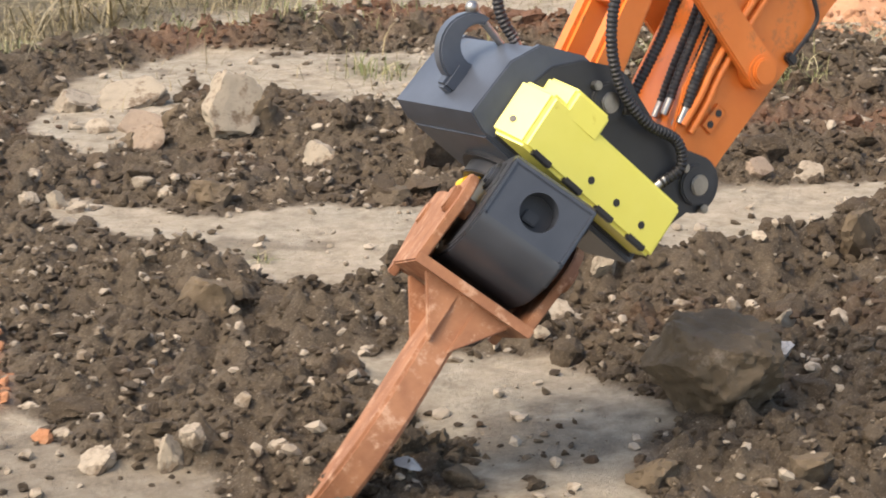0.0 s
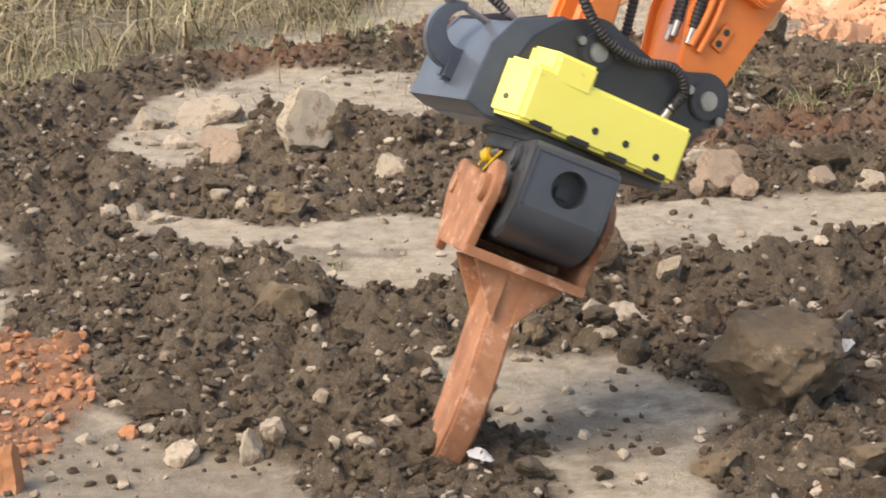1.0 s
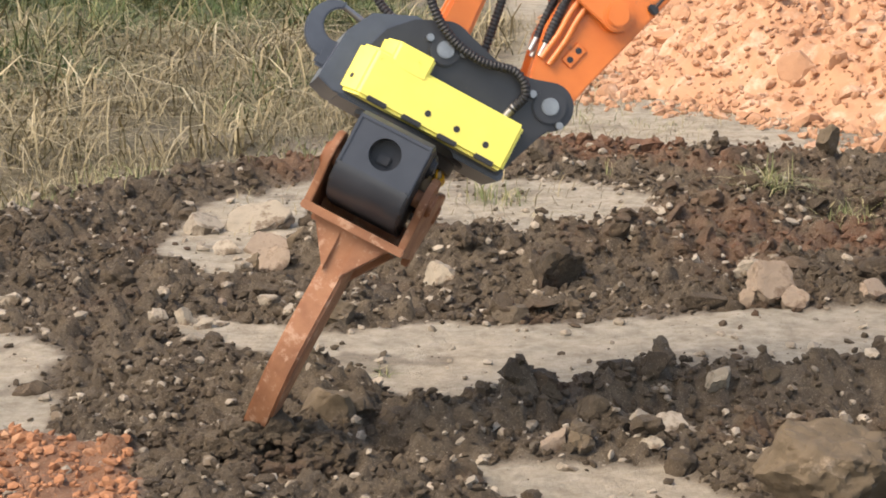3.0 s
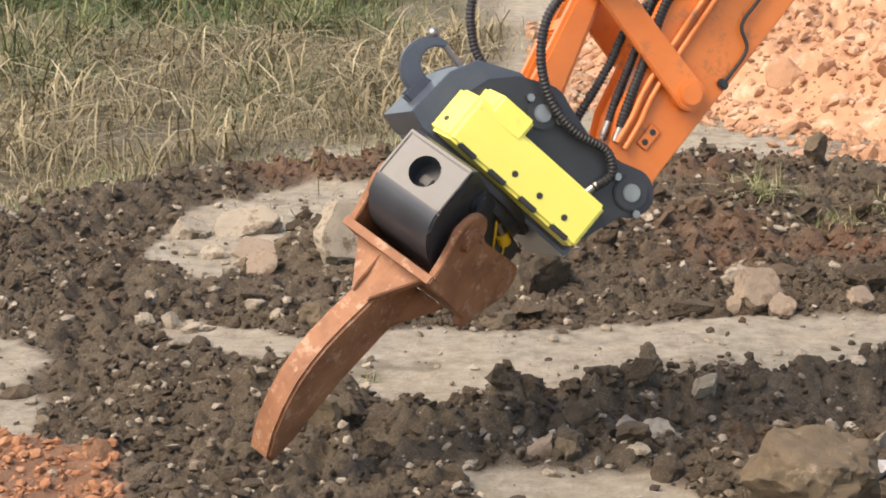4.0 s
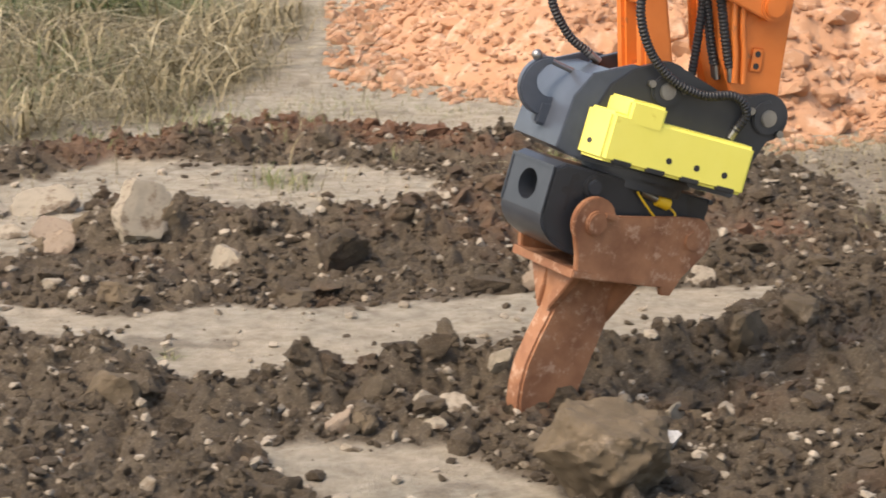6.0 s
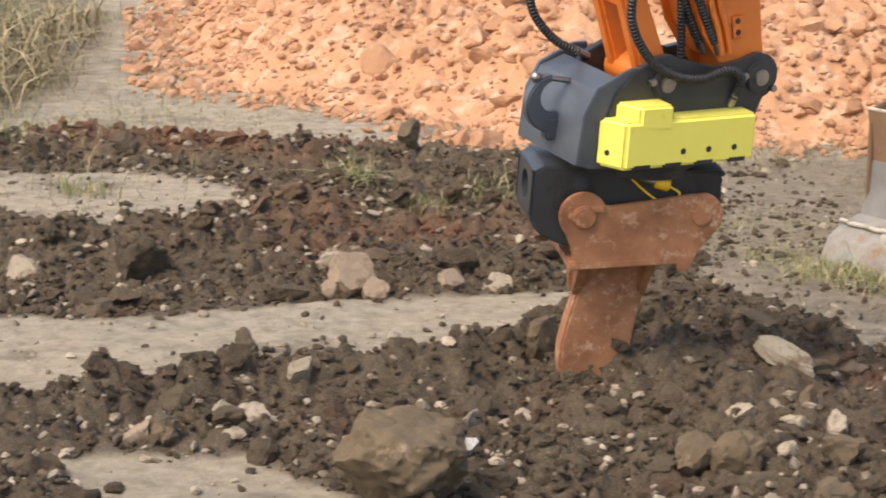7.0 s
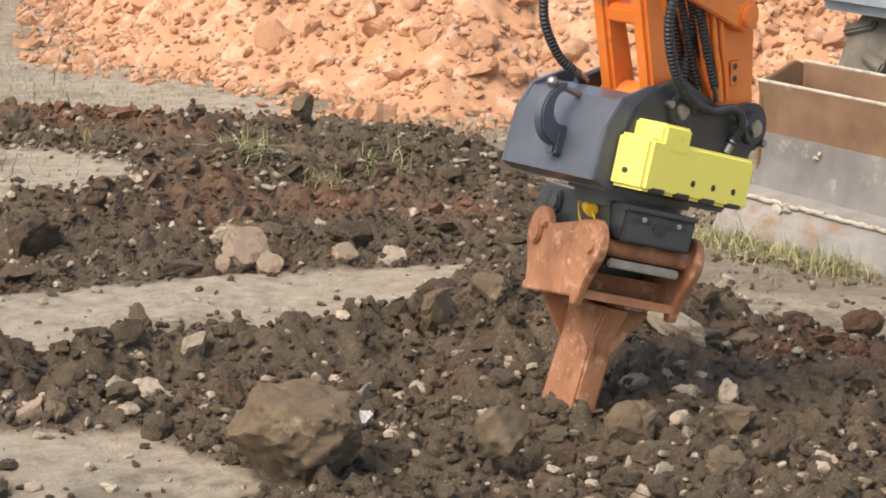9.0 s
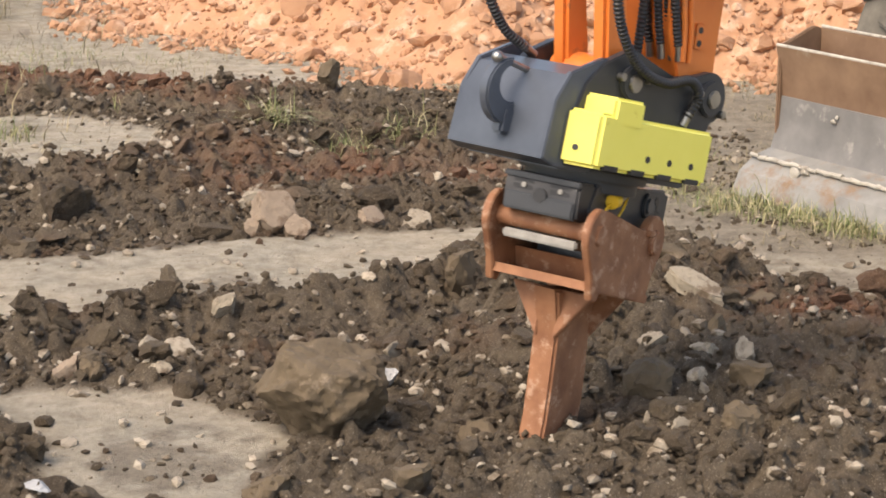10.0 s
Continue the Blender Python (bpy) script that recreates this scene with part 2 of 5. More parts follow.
def hose(points, r, pitch=0.014, ridge=0.14, sides=12):
    """A tube along points with the ridges of a spiral guard."""
    line = glide(points, 24)
    dist = [0.0]
    for a, b in zip(line, line[1:]):
        dist.append(dist[-1] + (b - a).length)
    count = max(8, int(dist[-1] / pitch * 4)) if ridge else len(line)
    bm = bmesh.new()
    rings, j, side = [], 0, None
    for i in range(count + 1):
        d = dist[-1] * i / count
        while j < len(line) - 2 and dist[j + 1] < d:
            j += 1
        c = line[j].lerp(line[j + 1], (d - dist[j]) / max(1e-9, dist[j + 1] - dist[j]))
        way = (line[min(j + 2, len(line) - 1)] - line[max(j - 1, 0)]).normalized()
        side = way.cross((0, 1, 0)) if side is None else side - way * side.dot(way)
        side = side.normalized() if side.length > 1e-4 else way.orthogonal().normalized()
        other = way.cross(side)
        rr = r * (1 + ridge * (1 if i % 4 in (1, 2) else -1) * 0.6)
        rings.append([bm.verts.new(c + (side * math.cos(q) + other * math.sin(q)) * rr) for q in [2 * math.pi * s / sides for s in range(sides)]])
    for a, b in zip(rings, rings[1:]):
        for s in range(sides):
            bm.faces.new((a[s], a[(s + 1) % sides], b[(s + 1) % sides], b[s])).smooth = True
    bm.faces.new(rings[0][::-1]), bm.faces.new(rings[-1])
    return bm


# ---- the ground ----
def lattice(x, y, seed):
    """Smooth value noise from 0 to 1 at unit spacing."""
    def h(i, j):
        v = np.sin(i * 127.1 + j * 311.7 + seed * 74.7) * 43758.5453
        return v - np.floor(v)
    i, j = np.floor(x), np.floor(y)
    u, v = x - i, y - j
    u, v = u * u * (3 - 2 * u), v * v * (3 - 2 * v)
    return (h(i, j) * (1 - u) + h(i + 1, j) * u) * (1 - v) + (h(i, j + 1) * (1 - u) + h(i + 1, j + 1) * u) * v


def fbm(x, y, scale, octaves, seed, gain=0.5):
    total, amp, norm = np.zeros_like(x), 1.0, 0.0
    c, s = math.cos(0.6), math.sin(0.6)
    for o in range(octaves):
        total += amp * lattice(x * scale, y * scale, seed + o)
        norm += amp
        amp, scale = amp * gain, scale * 2.03
        x, y = c * x - s * y + 3.1, s * x + c * y - 1.7
    return total / norm


def inside(x, y, poly):
    """Signed distance to a polygon, positive inside."""
    best, odd = np.full(x.shape, 1e9), np.zeros(x.shape, bool)
    for (ax, ay), (bx, by) in zip(poly, poly[1:] + poly[:1]):
        dx, dy = bx - ax, by - ay
        t = np.clip(((x - ax) * dx + (y - ay) * dy) / (dx * dx + dy * dy), 0, 1)
        best = np.minimum(best, np.hypot(x - ax - t * dx, y - ay - t * dy))
        with np.errstate(divide='ignore', invalid='ignore'):
            odd ^= ((ay > y) != (by > y)) & (x < ax + (y - ay) * dx / (dy if dy else 1e-9))
    return np.where(odd, best, -best)


def along(x, y, line):
    """Distance to a line of points."""
    best = np.full(x.shape, 1e9)
    for (ax, ay), (bx, by) in zip(line, line[1:]):
        dx, dy = bx - ax, by - ay
        t = np.clip(((x - ax) * dx + (y - ay) * dy) / (dx * dx + dy * dy), 0, 1)
        best = np.minimum(best, np.hypot(x - ax - t * dx, y - ay - t * dy))
    return best


def step(v, lo, hi):
    t = np.clip((v - lo) / (hi - lo), 0, 1)
    return t * t * (3 - 2 * t)


SOIL = [(-2.25, -0.2), (-1.9, -0.7), (-1.83, -1.47), (-1.68, -1.93), (-1.41, -2.28), (-1.28, -2.72), (-1.1, -3.05), (-0.85, -3.32), (-0.55, -3.42), (-0.5, -4.0), (0.28, -4.0), (0.24, -3.5), (0.1, -3.3), (0.02, -2.95), (-0.22, -2.33),
        (0.07, -2.32), (0.57, -2.33), (0.66, -2.56), (0.85, -2.9), (0.73, -3.2), (0.65, -3.4), (0.65, -6), (3.4, -6), (3.75, -3), (3.55, -1.55), (3.31, -1.07), (3.04, -0.74), (2.8, 0.2), (2.95, 1.5), (3.0, 2.4),
        (2.5, 3.2), (1.8, 3.55), (1.3, 3.7), (0.85, 4.0), (0.35, 4.25), (-0.2, 4.35), (-0.9, 3.85), (-1.5, 3.5), (-2.1, 3.05), (-2.45, 2.5), (-2.8, 1.6), (-2.9, 0.3)]
BARE_GAPS = [[(-1.45, 2.45), (-1.35, 2.95), (-1.05, 3.3), (-0.55, 3.25), (-0.16, 3.12), (0.47, 3.0), (0.9, 2.5), (0.55, 1.5), (0.3, 1.15), (-0.2, 1.15), (-0.5, 1.55), (-0.8, 2.15)],
             [(-1.74, 1.3), (-1.74, 2.3), (-1.5, 2.75), (-1.2, 2.5), (-1.1, 1.9), (-1.12, 1.2), (-1.16, 0.75), (-1.46, 0.75)],
             [(-1.5, -0.04), (-1.15, -0.22), (-0.85, -0.40), (-0.63, -0.32), (-0.27, -0.28), (0.12, -0.28), (0.41, -0.25), (0.83, -0.12), (1.25, -0.08), (1.62, 0.0), (1.9, 0.05), (2.15, 0.02), (2.1, -0.3), (1.74, -0.62), (1.48, -0.9), (1.13, -1.1),
              (0.65, -1.15), (0.19, -1.28), (0.0, -1.3), (-0.25, -1.42), (-0.55, -1.32), (-0.8, -0.92), (-1.2, -0.56), (-1.48, -0.42)]]
MEADOW = [(-2.75, 1.8), (-2.4, 2.7), (-2.0, 3.25), (-1.5, 3.8), (-0.6, 4.7), (-0.1, 6.5), (0.2, 9.5), (-1, 400), (-400, 400), (-400, 1.0)]
TRODDEN = [(-1.9, -2.8), (-1.2, -2.9), (-0.8, -3.3), (-0.2, -3.4), (0.05, -3.6), (0.0, -6), (-3, -6)]
VERGE = [(2.75, -0.8), (6.0, -1.2), (6.0, 3.4), (2.6, 3.5)]
CLAY_PATCH = [(-1.38, -2.15), (-1.25, -2.75), (-1.4, -3.4), (-3, -3.4), (-3, -1.9), (-1.7, -1.9)]
RED_BAND = [(-1.2, 3.4), (-0.5, 4.1), (0.15, 3.9), (0.84, 3.6), (1.3, 3.35)]
RED_SPOTS = [(1.2, 1.15, 0.45), (1.75, 1.35, 0.35), (2.85, -1.4, 0.35), (3.15, -1.75, 0.4), (0.0, 1.25, 0.18), (2.3, 1.0, 0.3)]
NEAR_CREST = [(-0.3, -1.85), (-0.07, -1.68), (0.19, -1.42), (0.65, -1.29), (1.06, -1.27), (1.4, -1.08), (1.74, -0.74), (2.3, -0.55)]
FAR_CREST = [(-0.75, 1.1), (-0.47, 1.14), (-0.19, 0.88), (0.13, 0.85), (0.42, 0.98), (0.62, 1.36), (0.8, 1.56), (1.16, 1.84), (1.64, 2.1), (2.3, 2.15)]
BACK_CREST = [(-2.6, 0.8), (-2.5, 1.6), (-2.2, 2.35), (-1.9, 2.82), (-1.4, 3.23), (-0.7, 3.55), (-0.2, 3.95), (0.31, 3.85), (0.8, 3.62), (1.27, 3.3), (1.75, 3.15), (2.4, 2.9)]
FURROW = [(0.5, -1.62), (1.0, -1.55), (1.45, -1.45), (1.8, -1.25)]
HEAPS = [(2.30, -1.65, 0.40, 0.17), (2.55, -2.5, 0.5, 0.13), (2.75, -0.9, 0.4, 0.10), (-0.75, -1.30, 0.26, 0.10), (-0.35, -3.1, 0.35, 0.10), (-1.2, -1.4, 0.4, 0.05), (2.4, -3.6, 0.5, 0.12), (-1.1, -2.6, 0.3, 0.03)]


def redness(x, y):
    """Where redder subsoil shows in the dug earth."""
    r = np.exp(-(along(x, y, RED_BAND) / 0.32) ** 2)
    for px, py, w in RED_SPOTS:
        r = np.maximum(r, np.exp(-((x - px) ** 2 + (y - py) ** 2) / w ** 2))
    return r * step(fbm(x, y, 3.5, 4, 131, 0.6), 0.36, 0.58) * 0.9


def terrain(x, y):
    """Height of the ground, and how far it is dug soil, orange clay and meadow."""
    wob = (fbm(x, y, 2.8, 5, 3, 0.6) - 0.5) * 0.26
    soil = inside(x, y, SOIL) + wob
    for gap in BARE_GAPS:
        soil = np.minimum(soil, -inside(x, y, gap) + wob)
    dug = step(soil, -0.03, 0.05)
    rise = step(soil, -0.03, 0.16)
    near_ridge = np.exp(-(along(x, y + 0.08, NEAR_CREST) / 0.17) ** 2) * 0.085
    far_ridge = np.exp(-(along(x, y, FAR_CREST) / 0.40) ** 2) * 0.15
    back_ridge = np.exp(-(along(x, y, BACK_CREST) / 0.28) ** 2) * 0.09
    z = rise * (0.02 + near_ridge + far_ridge + back_ridge)
    for hx, hy, r, h in HEAPS:
        z = z + h * np.exp(-((x - hx) ** 2 + (y - hy) ** 2) / r ** 2) * rise
    z = z - 0.075 * np.exp(-(along(x, y, FURROW) / 0.13) ** 2)
    z = z - 0.03 * np.exp(-((x + 0.62) ** 2 + (y + 2.38) ** 2) / 0.16 ** 2)
    rough = fbm(x, y, 4.5, 3, 11) - 0.5
    lumps = np.abs(fbm(x, y, 8.5, 4, 21, 0.6) - 0.5)
    z = z + rise * (rough * 0.12 + (lumps * 2.6 - 0.35) * 0.12 + (0.5 - np.abs(fbm(x, y, 30, 3, 31, 0.65) - 0.5) * 3) * 0.028)
    z = z + (1 - rise) * ((fbm(x, y, 1.2, 3, 41) - 0.5) * 0.03 + (fbm(x, y, 22, 3, 43) - 0.5) * 0.014)
    dug = np.maximum(dug, 0.45 * step(inside(x, y, TRODDEN) + wob * 1.5, -0.1, 0.2))
    dug = np.maximum(dug, 0.5 * step(fbm(x, y, 3.2, 5, 151, 0.6), 0.56, 0.68))
    dug = np.maximum(dug, 0.5 * step(inside(x, y, VERGE) + wob * 2, -0.1, 0.3))
    clay = step(inside(x, y, CLAY_PATCH) + wob, -0.04, 0.06)
    z = z + clay * (0.03 + (fbm(x, y, 14, 3, 51) - 0.5) * 0.05)
    meadow = step(inside(x, y, MEADOW) + wob * 2.2, -0.1, 0.5)
    z = z + meadow * ((fbm(x, y, 1.4, 3, 61) - 0.5) * 0.2)
    return z, dug * (1 - clay), clay, meadow * (1 - dug)


def axis_steps(lo, hi, fine, far):
    a = list(np.arange(lo, hi + fine / 2, fine))
    s, down, up = fine, [], []
    lo_v, hi_v = a[0], a[-1]
    while lo_v > -far or hi_v < far:
        s *= 1.22
        lo_v, hi_v = lo_v - s, hi_v + s
        down.append(lo_v), up.append(hi_v)
    return np.array(down[::-1] + a + up)


def sheet(name, xs, ys, z, masks, material):
    gx, gy = np.meshgrid(xs, ys)
    nx, ny = len(xs), len(ys)
    verts = np.stack([gx.ravel(), gy.ravel(), z.ravel()], 1)
    i = (np.arange(ny - 1)[:, None] * nx + np.arange(nx - 1)).ravel()
    faces = np.stack([i, i + 1, i + nx + 1, i + nx], 1)
    me = bpy.data.meshes.new(name)
    me.from_pydata(verts.tolist(), [], faces.tolist())
    if masks:
        att = me.color_attributes.new("zone", 'FLOAT_COLOR', 'POINT')
        col = np.zeros((len(verts), 4), np.float32)
        for k, m in enumerate(masks):
            col[:, k] = m.ravel()
        att.data.foreach_set("color", col.ravel())
    me.materials.append(material)
    me.polygons.foreach_set("use_smooth", [True] * len(me.polygons))
    return new(name, me)


GX, GY = axis_steps(-2.7, 4.3, 0.021, 600), axis_steps(-4.4, 4.6, 0.021, 600)
gx, gy = np.meshgrid(GX, GY)
gz, g_dug, g_clay, g_meadow = terrain(gx, gy)
tagged(sheet("ground", GX, GY, gz, (g_dug, g_clay, g_meadow, redness(gx, gy)), M_EARTH), "trodden pale earth with ridges of dark dug soil", "ground", kind="structure")


def height(x, y):
    return float(terrain(np.array([float(x)]), np.array([float(y)]))[0][0])


# ---- orange clay heap behind ----
HEAP_FOOT = [(0.55, 9.6), (0.75, 6.3), (1.3, 5.75), (1.9, 5.3), (2.25, 4.35), (2.7, 3.85), (3.6, 4.1), (4.6, 3.75), (5.4, 3.2), (7.5, 3.4), (14, 8), (12, 18), (2, 18)]


def heap_height(x, y):
    d = inside(x, y, HEAP_FOOT) + (fbm(x, y, 1.7, 3, 71) - 0.5) * 0.5
    z = np.where(d > 0, 2.6 * (1 - np.exp(-np.maximum(d, 0) * 0.22)), d * 0.5)
    big = np.abs(fbm(x, y, 3.0, 4, 75, 0.6) - 0.5)
    return z + step(d, 0, 0.5) * ((0.5 - big * 2) * 0.15 + (np.abs(fbm(x, y, 7, 4, 79, 0.6) - 0.5) * 3 - 0.4) * 0.09) - 0.03


hx, hy = np.arange(0.0, 11.0, 0.035), np.arange(3.0, 15.0, 0.035)
hgx, hgy = np.meshgrid(hx, hy)
hz = np.maximum(heap_height(hgx, hgy), -0.25)
tagged(sheet("clay_heap", hx, hy, hz, None, M_CLAY), "large heap of crumbled orange clay", "soil heap")


# ---- stones and clods ----
def rubble_shape(seed, cuts=9, detail=2, faces=(), crumble=0.0):
    """A unit lump with flat broken sides."""
    rng = random.Random(seed)
    bm = bmesh.new()
    bmesh.ops.create_icosphere(bm, subdivisions=detail, radius=1.0)
    planes = []
    for _ in range(cuts):
        v = Vector((rng.gauss(0, 1), rng.gauss(0, 1), rng.gauss(0, 1))).normalized()
        planes.append((v, rng.uniform(0.38, 0.8)))
    planes = [(Vector(n).normalized(), d) for n, d in faces] or planes
    off = Vector((rng.uniform(0, 50), rng.uniform(0, 50), rng.uniform(0, 50)))
    for v in bm.verts:
        for n, d in planes:
            k = v.co.dot(n) - d
            if k > 0:
                v.co -= n * k * 0.97
        v.co *= 1 + 0.10 * noise.noise(v.co * 1.7 + off) + ((0.06 + crumble) * noise.noise(v.co * (4.5 - 8 * crumble) + off) if detail > 1 else 0) + ((0.03 + crumble * 0.8) * noise.noise(v.co * 10 + off) if detail > 2 else 0)
    return bm


def scatter(name, spots, material, label, category, seed, kinds=10, detail=1, flat=0.75, crumble=0.0, proud=0.22):
    """Many small lumps as one mesh; spots: x, y, z, size."""
    rng = np.random.RandomState(seed)
    pick = rng.randint(kinds, size=len(spots))
    vs, fs, base = [], [], 0
    for k in range(kinds):
        bm = rubble_shape(seed * 100 + k, 9, detail, (), crumble)
        bm.verts.index_update()
        v, f = np.array([p.co[:] for p in bm.verts]), np.array([[p.index for p in q.verts] for q in bm.faces])
        bm.free()
        own = spots[pick == k]
        n = len(own)
        if not n:
            continue
        q = rng.normal(size=(n, 4))
        w, a, b, c = (q / np.linalg.norm(q, axis=1)[:, None]).T
        R = np.stack([np.stack([1 - 2 * (b * b + c * c), 2 * (a * b - c * w), 2 * (a * c + b * w)], 1), np.stack([2 * (a * b + c * w), 1 - 2 * (a * a + c * c), 2 * (b * c - a * w)], 1),
                      np.stack([2 * (a * c - b * w), 2 * (b * c + a * w), 1 - 2 * (a * a + b * b)], 1)], 1)
        p = np.einsum('nij,nvj->nvi', R, v[None] * (own[:, 3:4] * rng.uniform(0.6, 1.3, (n, 3)))[:, None, :])
        p[:, :, 2] *= flat
        p += own[:, None, :3]
        p[:, :, 2] += own[:, 3:4] * proud
        vs.append(p.reshape(-1, 3))
        fs.append((f[None] + (base + np.arange(n) * len(v))[:, None, None]).reshape(-1, 3))
        base += n * len(v)
    vs, fs = np.concatenate(vs), np.concatenate(fs)
    me = bpy.data.meshes.new(name)
    me.vertices.add(len(vs))
    me.vertices.foreach_set("co", vs.ravel())
    me.loops.add(fs.size)
    me.loops.foreach_set("vertex_index", fs.ravel())
    me.polygons.add(len(fs))
    me.polygons.foreach_set("loop_start", np.arange(len(fs)) * 3)
    me.update(calc_edges=True)
    me.polygons.foreach_set("use_smooth", [False] * len(fs))
    if material == M_CLOD:
        me.attributes.new("redness", 'FLOAT', 'POINT').data.foreach_set("value", redness(vs[:, 0], vs[:, 1]).astype(np.float32))
    me.materials.append(material)
    return tagged(new(name, me), label, category, kind="stuff")


def sow(n, lo, hi, seed, keep, small, large, power=3.0):
    rng = np.random.RandomState(seed)
    x, y = rng.uniform(lo[0], hi[0], n), rng.uniform(lo[1], hi[1], n)
    z, dug, clay, meadow = terrain(x, y)
    k = rng.uniform(size=n) < keep(x, y, dug, clay, meadow)
    s = small + (large - small) * rng.uniform(size=n) ** power
    return np.stack([x, y, z, s], 1)[k]


def clumpy(x, y, seed):
    return step(fbm(x, y, 1.6, 3, seed), 0.38, 0.62)


scatter("soil_clods", sow(9500, (-2.8, -4.4), (4.0, 4.4), 5, lambda x, y, d, c, m: step(d, 0.4, 0.9) * (0.2 + 0.8 * clumpy(x, y, 81)), 0.016, 0.088, 4.5), M_CLOD, "clods of dark dug soil", "soil clods", 5, 18, 3, 0.8, 0.16, 0.05)
scatter("soil_crumbs", sow(82000, (-2.8, -4.4), (4.0, 4.4), 9, lambda x, y, d, c, m: 0.008 + (0.15 * d + 0.85 * step(d, 0.4, 0.9)) * (0.45 + 0.55 * clumpy(x, y, 85)), 0.005, 0.032, 2.6), M_CLOD, "crumbs of dark dug soil", "soil crumbs", 9, 20, 1, 0.8)
scatter("pebbles", sow(30000, (-2.8, -4.4), (4.4, 4.6), 6, lambda x, y, d, c, m: 0.11 + step(d, 0.3, 0.9) * (0.05 + 0.7 * clumpy(x, y, 91) ** 2), 0.004, 0.04, 4), M_STONE, "pale stones and pebbles among the soil", "stones", 6, 14, 1)
scatter("clay_crumbs", sow(2500, (-2.6, -3.5), (-1.1, -1.8), 7, lambda x, y, d, c, m: c, 0.006, 0.035, 3), M_RED_CLAY, "crumbs of orange clay", "clay crumbs", 7)


def heap_rubble():
    rng = np.random.RandomState(8)
    x, y = rng.uniform(0.2, 9.0, 26000), rng.uniform(3.3, 12, 26000)
    z = heap_height(x, y)
    d = inside(x, y, HEAP_FOOT)
    k = d > -0.25 - 0.3 * rng.uniform(size=len(x))
    s = 0.012 + 0.045 * rng.uniform(size=len(x)) ** 2.8
    return np.stack([x, y, np.maximum(z, 0.0), s], 1)[k]


def heap_chunks():
    spots = heap_rubble()[::7]
    spots[:, 3] = 0.016 + 0.12 * np.random.RandomState(4).uniform(size=len(spots)) ** 4.5
    return spots


scatter("clay_crumbles", heap_rubble(), M_CLAY, "fine crumbs of orange clay on the heap", "clay crumbs", 8, 14, 1, 0.85)
scatter("clay_lumps", heap_chunks(), M_CLAY, "broken lumps of orange clay on the heap", "clay lumps", 10, 16, 2, 0.8, 0.12, 0.0)


def stone(name, x, y, size, material, label, seed, turn=(0, 0, 0), sink=0.35, category="stone", detail=4, lift=0.0, faces=()):
    bm = rubble_shape(seed, 10, detail, faces, 0.055 if faces else 0.085)
    bmesh.ops.transform(bm, verts=bm.verts, matrix=pose(0, 0, 0, *turn) @ Matrix.Diagonal((size[0] / 1.6, size[1] / 1.6, size[2] / 1.6, 1)))
    low = min(v.co.z for v in bm.verts)
    tall = max(v.co.z for v in bm.verts) - low
    bmesh.ops.translate(bm, verts=bm.verts, vec=(0, 0, -low - tall * sink))
    for f in bm.faces:
        f.smooth = False
    ob = part(name, bm, material)
    ob.location = (x, y, height(x, y) + lift)
    return tagged(ob, label, category, {"stone": "stones lying in the dug soil", "clod": "clods of dug soil"}.get(category, ""))


SLAB_FACES = [((0.1, -0.1, 1.0), 0.42), ((0, 0, -1), 0.5), ((1, 0.2, 0.1), 0.78), ((-1, 0.15, 0.2), 0.72), ((0.25, -1, 0.1), 0.66), ((-0.7, -0.7, 0), 0.74), ((0, 1, 0), 0.8), ((0.75, -0.6, 0.2), 0.8)]
BOULDER_FACES = [((0.0, -0.22, 1.0), 0.55), ((-0.55, -0.55, -0.62), 0.62), ((0.62, -0.62, -0.42), 0.66), ((-0.85, -0.2, 0.35), 0.80), ((0.95, -0.1, 0.2), 0.82), ((0.1, -0.95, 0.1), 0.72), ((-0.45, -0.75, 0.55), 0.72), ((0.0, 0.9, 0.2), 0.75)]
stone("boulder", 0.99, -2.93, (0.365, 0.33, 0.32), M_BOULDER, "large brown boulder caked with soil beside the furrow", 11, (0, 8, 0), 0.14, "boulder", 5, faces=BOULDER_FACES)
stone("plastic_scrap", 1.25, -2.54, (0.09, 0.06, 0.09), M_WRAP, "crumpled scrap of white plastic", 37, (20, 30, 0), 0.2, "plastic scrap")
stone("plastic_scrap", 0.02, -3.55, (0.075, 0.05, 0.03), M_WRAP, "torn scrap of white plastic", 38, (0, 15, 10), 0.1, "plastic scrap")
stone("flat_stone", -1.33, 1.85, (0.34, 0.25, 0.12), M_SLAB, "flat buff stone slab tilted on the soil", 300, (22, -14, 12), category="stone", faces=SLAB_FACES)
stone("pale_stone", -1.59, 1.74, (0.180, 0.153, 0.161), M_STONE, "pale broken stone beside the slab", 301, (20, 10, 30), category="stone", faces=SLAB_FACES)
stone("flat_stone", -1.22, 1.25, (0.22, 0.16, 0.10), M_PINK, "flat pinkish stone below the slab", 368, (30, 10, -15), category="stone", faces=SLAB_FACES)
stone("pale_stone", -1.42, 1.25, (0.13, 0.11, 0.08), M_STONE, "pale chalky stone below the slab", 369, category="stone")
stone("angular_stone", -1.05, 1.2, (0.14, 0.12, 0.13), M_BOULDER, "brown angular stone beside the slab", 370, category="stone")
stone("pale_stone", -0.98, -0.15, (0.11, 0.09, 0.07), M_SLAB, "small buff stone at the edge of bare earth", 371, category="stone")
stone("angular_stone", 0.55, -1.95, (0.12, 0.10, 0.09), M_STONE, "pale broken stone on the soil ridge", 372, (30, 0, 20), category="stone", faces=SLAB_FACES)
